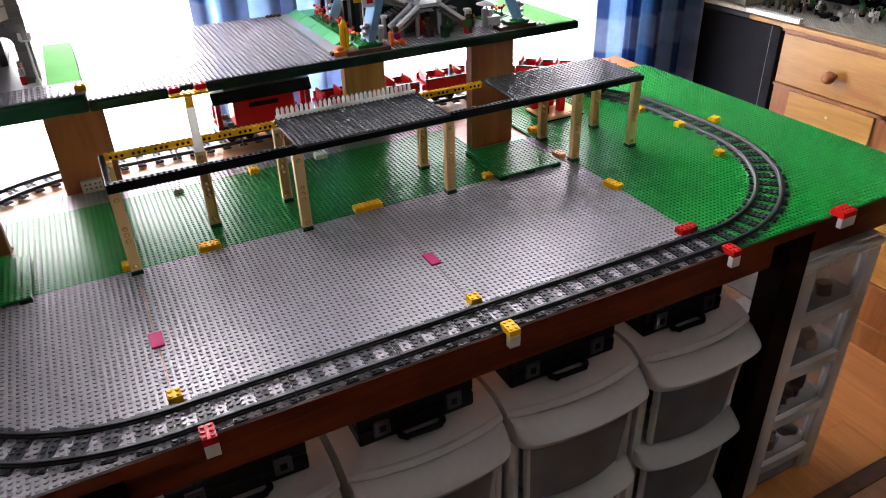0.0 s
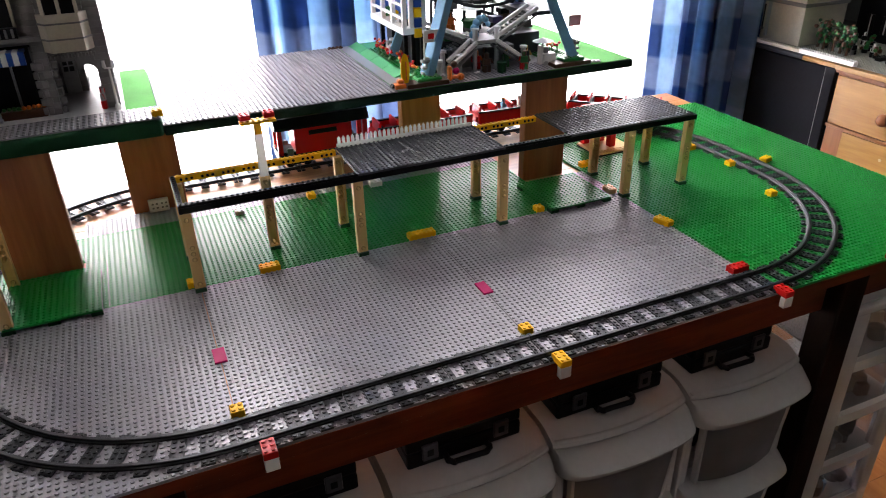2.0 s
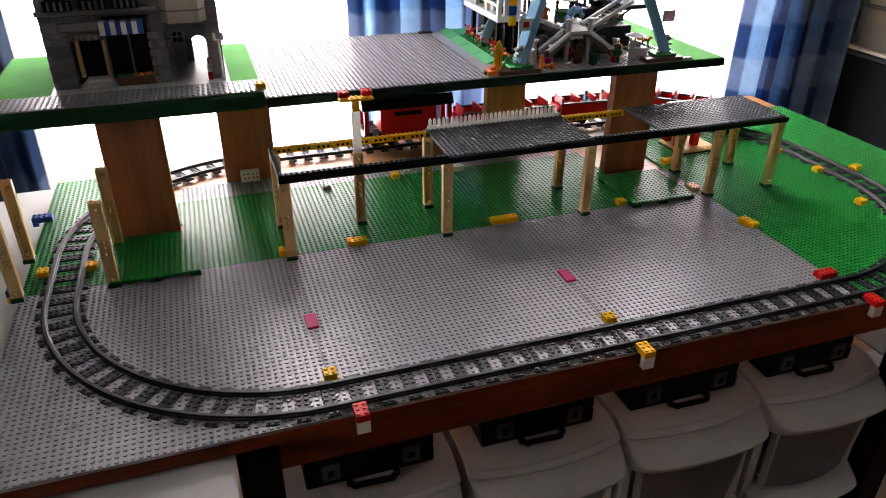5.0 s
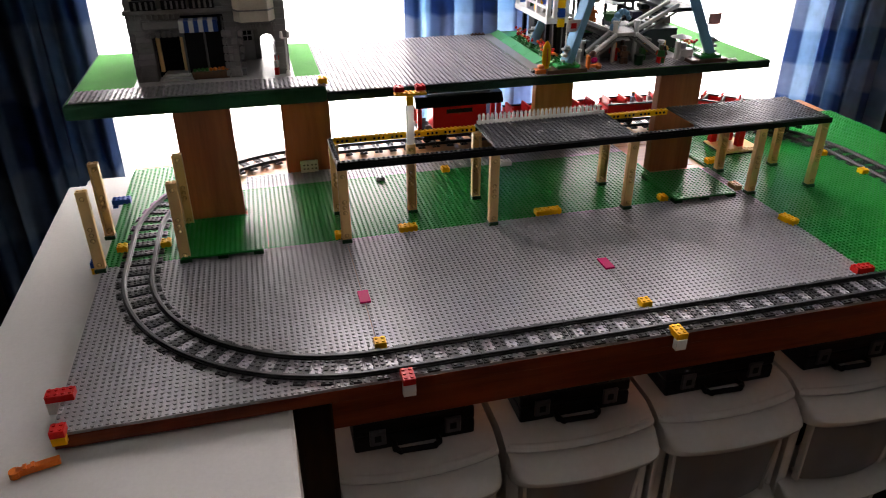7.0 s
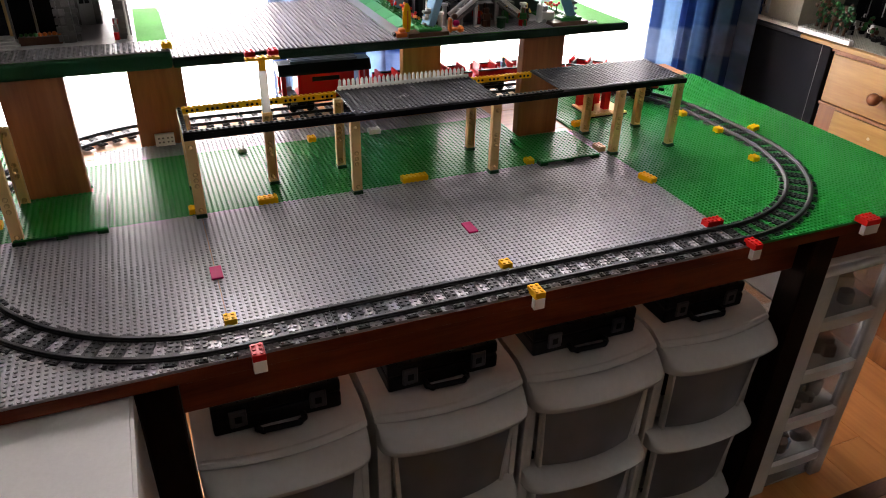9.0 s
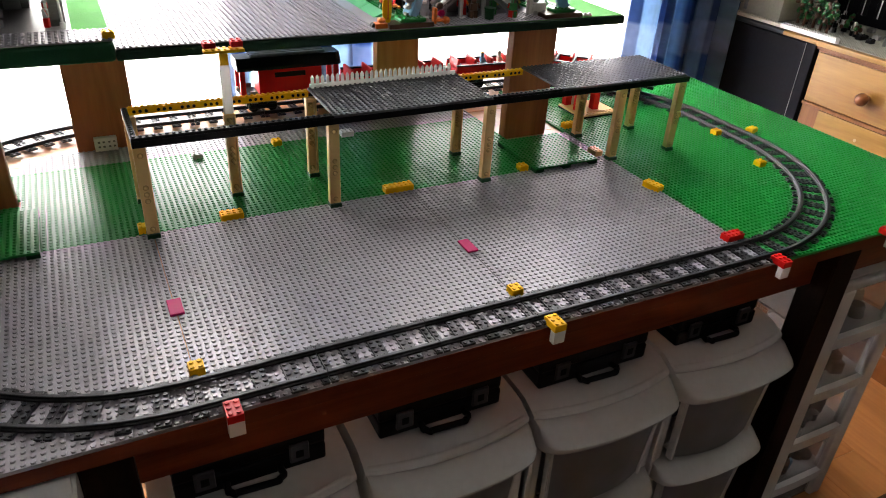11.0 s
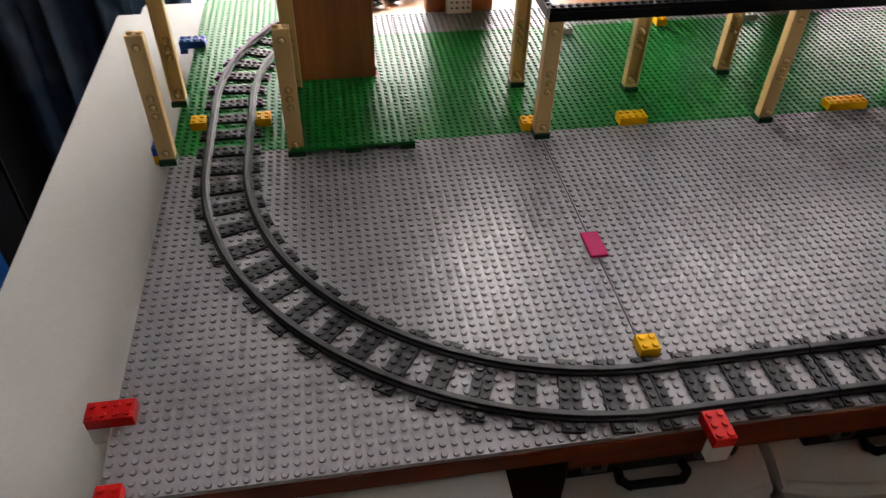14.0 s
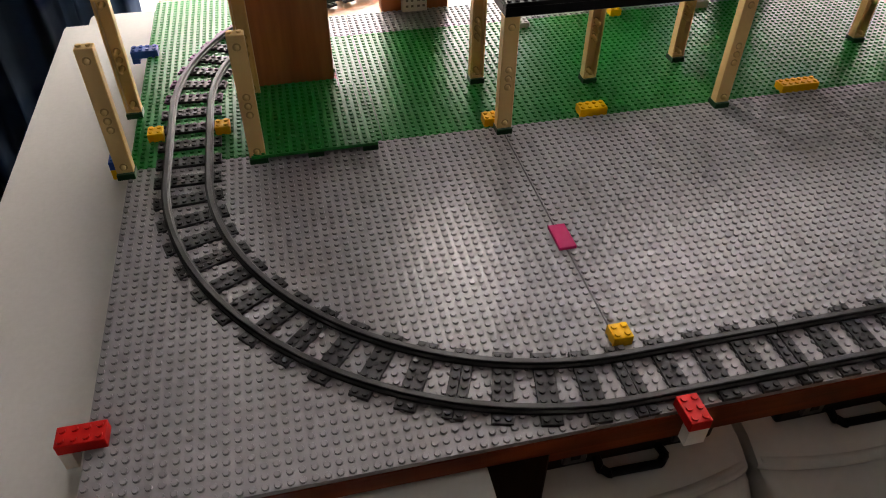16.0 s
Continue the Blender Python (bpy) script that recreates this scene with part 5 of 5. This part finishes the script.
for i in range(5):
    z1 = -15.2 - i * 15.6
    low = max(z1 - 12.6, FZ + .6)
    d = part("drawer", box(B(), 5.8, TW - 4.0, 1.1, 1.5, low, z1 - .2), "cloudy", tower, "clear drawer with odds and ends inside")
    part("drawer_floor", box(B(), 1.6, TW - 1.6, 1.5, 27, low - .5, low), "unit", d)
    if i < 4:
        prof = [(5.6 + (TW - 9.4) * k / 10, -.05 - .25 * (1 - (k / 5 - 1) ** 2)) for k in range(11)] + [(TW - 3.8, 2.2), (5.6, 2.2)]
        bm = B()
        lo, hi = [bm.verts.new((x, y, z1 - 15.5)) for x, y in prof], [bm.verts.new((x, y, z1 - 12.7)) for x, y in prof]
        bm.faces.new(lo[::-1]), bm.faces.new(hi)
        for k in range(len(prof)):
            bm.faces.new((lo[k], lo[(k + 1) % len(prof)], hi[(k + 1) % len(prof)], hi[k]))
        bmesh.ops.bevel(bm, geom=[e for e in bm.edges if e.calc_face_angle(0) > .5], offset=.7, segments=3, affect='EDGES')
        part("rail", bm, "unit", d, smooth=True)
    for k in range(11):
        c = Vector((rnd.uniform(6.2, TW - 5), rnd.uniform(3.5, 9), low + .1))
        r = rnd.uniform(.9, 2.3) * (1 if i < 4 else .6)
        bm = B()
        if k % 3 == 0:
            box(bm, -r, r, -r, r, 0, 2.2 * r, .3, 2)
        elif k % 3 == 1:
            cyl(bm, (0, 0, 0), (0, 0, 1.7 * r), r, r * .9, 14)
        else:
            ball(bm, (0, 0, r * .8), r, 10, .8)
        bmesh.ops.transform(bm, matrix=Matrix.Translation(c) @ Matrix.Rotation(rnd.uniform(0, 3), 4, 'Z') @ Matrix.Rotation(rnd.uniform(-.15, .15), 4, 'X'), verts=bm.verts)
        part("content", bm, rnd.choice(("navy", "stone", "steel", "brown", "track", "case", "ltblue", "brown", "paper")), d, smooth=True)

# ---- pine chest and black cabinet along the east side ----
DX = 205
chest = thing("pine_chest", "pine chest of drawers with round wooden knobs", "chest of drawers")
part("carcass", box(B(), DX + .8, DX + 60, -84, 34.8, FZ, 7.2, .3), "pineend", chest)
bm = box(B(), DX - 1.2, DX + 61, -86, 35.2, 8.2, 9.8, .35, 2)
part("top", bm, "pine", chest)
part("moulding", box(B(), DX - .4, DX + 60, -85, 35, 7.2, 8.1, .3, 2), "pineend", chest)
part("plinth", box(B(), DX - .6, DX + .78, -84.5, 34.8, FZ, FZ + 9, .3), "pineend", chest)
for c in range(3):
    y1, y0 = 30 - c * 39, -7 - c * 39
    for r in range(4):
        z1, z0 = 6.4 - r * 17.2, -9.2 - r * 17.2
        a, b = (y0 - .6, y1 + (4.2 if c == 0 else 1.2)) if r == 0 else (y0 + 4.5, y1 - 2.2)
        d = part("drawer", box(B(), DX + .1, DX + 1.5, a, b, z0, z1, .3, 2), "pine", chest, "pine drawer front")
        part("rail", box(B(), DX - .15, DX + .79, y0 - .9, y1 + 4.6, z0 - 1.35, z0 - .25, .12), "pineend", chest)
        if (c, r) == (0, 1):
            part("knob_scar", cyl(B(), (DX - .05, (a + b) / 2, z1 - 4.6), (DX + .3, (a + b) / 2, z1 - 4.6), .5, n=14), "paper", d, "small pale spot in place of a knob")
            continue
        bm = cyl(B(), (DX + .12, (a + b) / 2, (z0 + z1) / 2 - .8), (DX - 2, (a + b) / 2, (z0 + z1) / 2 - .8), .9, 1.1, 14)
        ball(bm, (DX - 2.8, (a + b) / 2, (z0 + z1) / 2 - .8), 2.0, 16)
        part("knob", bm, "knob", d, "dark turned wooden knob", smooth=True)
cab = thing("black_cabinet", "black panelled cabinet standing beside the pine chest", "cabinet")
part("body", box(B(), DX + .5, DX + 60, 35.3, 86, FZ, 8.4, .3), "darkwall", cab)
part("door", box(B(), DX - .2, DX + .48, 39.2, 85.6, FZ + 4, 7.9, .15), "darkwall", cab)
part("upright", box(B(), DX - .3, DX + .5, 35.4, 38.9, FZ + 2, 8.2, .15), "darkwall", cab)
part("edge_strip", box(B(), DX - .3, DX - .2, 38.95, 39.15, FZ + 4, 7.9), "stone", cab)
part("top", box(B(), DX - 1, DX + 60.5, 35.3, 48.4, 8.4, 9.8, .2), "pine", cab)
part("top", box(B(), DX - .8, DX + 60.5, 48.5, 87, 8.4, 9.8, .2), "steel", cab, "dark worn end of the top")
stud_field("baseplate", "toplate", DX + 1, 35.2, 48, 48, 9.82, 10.0, "grey studded baseplate on the black cabinet", 6, "chest top plates")
for i in range(3):
    stud_field("baseplate", "toplate", DX + 1, -61 + 32 * i, 32, 32, 9.82, 10.0, "grey studded baseplate on the pine chest", 6, "chest top plates")
bm = box(B(), -1, 1, -21.4, 0, 0, 1.5, .1)
studs(bm, -1, -21.4, 2, 21, 1.5, 8)
solid("white_ledge", bm, "white", "row of white bricks along the chest edge", "toy wall", (DX + .1, 50.4, 10.24))
bm = box(B(), -1, 1, 0, 33, 0, 1.1, .1)
studs(bm, -1, 0, 2, 33, 1.1, 8)
solid("pale_ledge", bm, "bay", "row of sand-coloured bricks along the cabinet edge", "toy wall", (DX + .1, 50.5, 10.24))
rnd = random.Random(9)
for i in range(44):
    y, x = rnd.uniform(-10, 54), DX + rnd.uniform(12, 32)
    base = 10.24
    k = i % 3
    if k == 0:
        figure(x, y, base, rnd.uniform(0, 360), rnd.choice(("white", "black", "brown", "stone")), rnd.choice(("black", "stone", "white")), rnd.choice(("brown", "white", "black")), "small toy figure on the chest top")
    elif k == 1:
        sh = thing("toy_shrub", "dark toy shrub on the chest top", "toy shrub", (x, y, base), group="chest top shrubs")
        part("pot", cyl(B(), (0, 0, 0), (0, 0, 1.2), .9, 1.1, 10), "black", sh)
        for q in range(6):
            part("leaf", ball(B(), (rnd.uniform(-1, 1), rnd.uniform(-1, 1), 1.5 + q * .35), rnd.uniform(.5, .9), 6), "leaf" if q % 2 else "brown", sh)
    else:
        brick(2, rnd.choice((2, 4)), 1.2, rnd.choice(("stone", "paleston", "black")), "small brick on the chest top", x, y, base, rnd.choice((0, 90)), "chest top bricks")
for y0, y1, zt, m in ((-60, -12, 62, "ebony"), (-10, 14, 58, "darkwall"), (15, 34, 60, "ebony"), (37, 58, 56, "darkwall")):
    hs = thing("toy_house", "tall dark toy house at the back of the chest top", "toy building")
    b0 = 10.25
    part("wall", box(B(), DX + 34, DX + 46, y0, y1, b0, zt, .1), m, hs)
    for j in range(int((y1 - y0) / 6)):
        part("window", box(B(), DX + 33.6, DX + 34.05, y0 + 2 + j * 6, y0 + 5 + j * 6, b0 + 3, b0 + 9, .05), "black", hs)
        part("window_frame", box(B(), DX + 33.5, DX + 33.65, y0 + 3.3 + j * 6, y0 + 3.7 + j * 6, b0 + 3, b0 + 9), "white", hs)

cream = thing("toy_house", "cream toy house with a dark window on the cabinet top", "toy building")
part("wall", box(B(), DX + 6, DX + 26, 57, 84, 10.25, 44, .1), "bay", cream, "cream plastic wall")
for z in (14, 26, 37):
    w = part("window", box(B(), DX + 5.7, DX + 6.02, 74, 82, z, z + 8, .05), "black", cream)
    for k in range(3):
        part("glazing_bar", box(B(), DX + 5.55, DX + 5.72, 74.2 + k * 3.6, 74.6 + k * 3.6, z, z + 8, .03), "stone", w)
    part("sill", box(B(), DX + 5.0, DX + 6.05, 73.5, 82.5, z - .8, z, .1), "stone", cream)
part("cornice", box(B(), DX + 5.2, DX + 26.5, 56.5, 84.5, 23.2, 24.4, .15), "stone", cream)
part("corner_pilaster", box(B(), DX + 5.6, DX + 6.05, 71.4, 72.8, 11.3, 43, .1), "paleston", cream)
rnd = random.Random(21)
for i in range(5):
    tr = thing("toy_tree", "bushy dark toy tree with brown and green leaves", "toy tree", (DX + rnd.uniform(8, 14), 40 + i * 3.4, 10.24), group="chest top trees")
    part("trunk", cyl(B(), (0, 0, 0), (0, 0, 5), .5, .3, 8), "brown", tr)
    for k, m in enumerate(("leaf", "brown", "dkgreen")):
        bm = B()
        for q in range(9):
            a, r = rnd.uniform(0, 6.28), rnd.uniform(.3, 2.2)
            ball(bm, (r * math.cos(a), r * math.sin(a), rnd.uniform(2.5, 9.5)), rnd.uniform(.45, .9), 6)
        part("leaves", bm, m, tr)

# ---- dark cupboards and blue boxes beyond the desk ----
LX = -90
cup = thing("dark_cupboard", "tall dark cupboard standing in deep shade", "cupboard")
part("body", box(B(), LX - 46, LX - 3, 28, 67, FZ, CZ - 30, .3), "ebony", cup)
for y in (28.5, 47.8):
    d = part("door", box(B(), LX - 2.98, LX - 2.2, y, y + 18.6, FZ + 4, CZ - 33, .2), "ebony", cup)
    part("edge_strip", box(B(), LX - 2.2, LX - 2.0, y, y + .5, FZ + 4, CZ - 33, .05), "case", d)
part("shelf_edge", box(B(), LX - 2.2, LX - 1.9, 29, 66, -14, -13.5, .05), "case", cup)
chest2 = thing("blue_chest", "blue fabric drawer box with a black handle", "drawer unit", (LX, 12, -4))
part("body", box(B(), -38, -1, -34, 18.5, FZ + 4, -23.2, .4), "darkwall", chest2)
for z in (-75, -50):
    for y in (-33, -7.5):
        d = part("drawer", box(B(), -1, .4, y, y + 24.8, z, z + 25, .5, 2), "deepblue", chest2)
        part("handle", box(B(), .4, 1.4, y + 10, y + 15, z + 19.5, z + 21.8, .4, 2), "black", d)
        for k in (10.6, 14.4):
            part("rivet", ball(B(), (1.4, y + k, z + 20.6), .35, 8), "metal", d)
for y0, y1 in ((-8, 17.6), (-33, -9)):
    boxb = thing("blue_box", "blue plastic crate with a red picture on it", "crate", (LX, 12, -27.1))
    part("body", box(B(), -34, -.4, y0, y1, 0, 14, .6), "deepblue", boxb)
    part("rim", box(B(), -34.6, .2, y0 - .4, y1 + .4, 14, 15.8, .5), "deepblue", boxb)
    part("picture", box(B(), -.38, -.25, y0 + 4, y0 + 17, 3, 9.5), "red", boxb)
    part("picture_patch", box(B(), -.24, -.2, y0 + 8, y0 + 14, 4.5, 7.5), "white", boxb)

# ---- floor boards and rug ----
board_mesh = {}


def floor_board(x, y0, y1):
    """One laminate board; boards of one length share their mesh."""
    k = round(y1 - y0, 1)
    if k not in board_mesh:
        ob = part("floor_board", box(B(), -8, 8, -k / 2, k / 2, -1.2, 0, .06), "floorwood")
        board_mesh[k] = ob.data
        bpy.data.objects.remove(ob)
    o = new("floor_board", board_mesh[k])
    o.parent = floor
    o.matrix_parent_inverse = floor.matrix_basis.inverted()
    o.matrix_basis = place(x, (y0 + y1) / 2, FZ)


for i in range(26):
    y = YB
    for k in (60 + (i * 2 % 3) * 34, 130, 130, 130):
        y0 = max(YF, y - k)
        if y - y0 > 5:
            floor_board(XL + 8 + i * 16.04, y0 + .03, y - .03)
        y = y0
rug = thing("rug", "tan rug with dark brown border and brown motifs", "rug", (0, 0, FZ + .02))
RX0, RX1, RY0, RY1 = 96, 236, -158, -54.5
part("field", box(B(), RX0 + 4.5, RX1 - 4.5, RY0 + 4.5, RY1 - 4.5, 0, 1.0, .2), "rugfield", rug)
for x0, x1, y0, y1 in ((RX0, RX1, RY1 - 4.5, RY1), (RX0, RX1, RY0, RY0 + 4.5), (RX0, RX0 + 4.5, RY0 + 4.5, RY1 - 4.5), (RX1 - 4.5, RX1, RY0 + 4.5, RY1 - 4.5)):
    part("border", box(B(), x0, x1, y0, y1, 0, 1.15, .25), "rug", rug, "dark brown woven border")
rnd = random.Random(5)
for i in range(8):
    for j in range(5):
        bm = B()
        cx, cy = RX0 + 14 + i * 16 + (j % 2) * 8, RY1 - 13 - j * 20
        for k in range(4):
            a = k * 1.571 + .5
            cyl(bm, (cx + 2.4 * math.cos(a), cy + 2.4 * math.sin(a), .9), (cx + 2.4 * math.cos(a), cy + 2.4 * math.sin(a), 1.08), rnd.uniform(1.1, 1.7), n=9)
        part("motif", bm, "rug", rug)
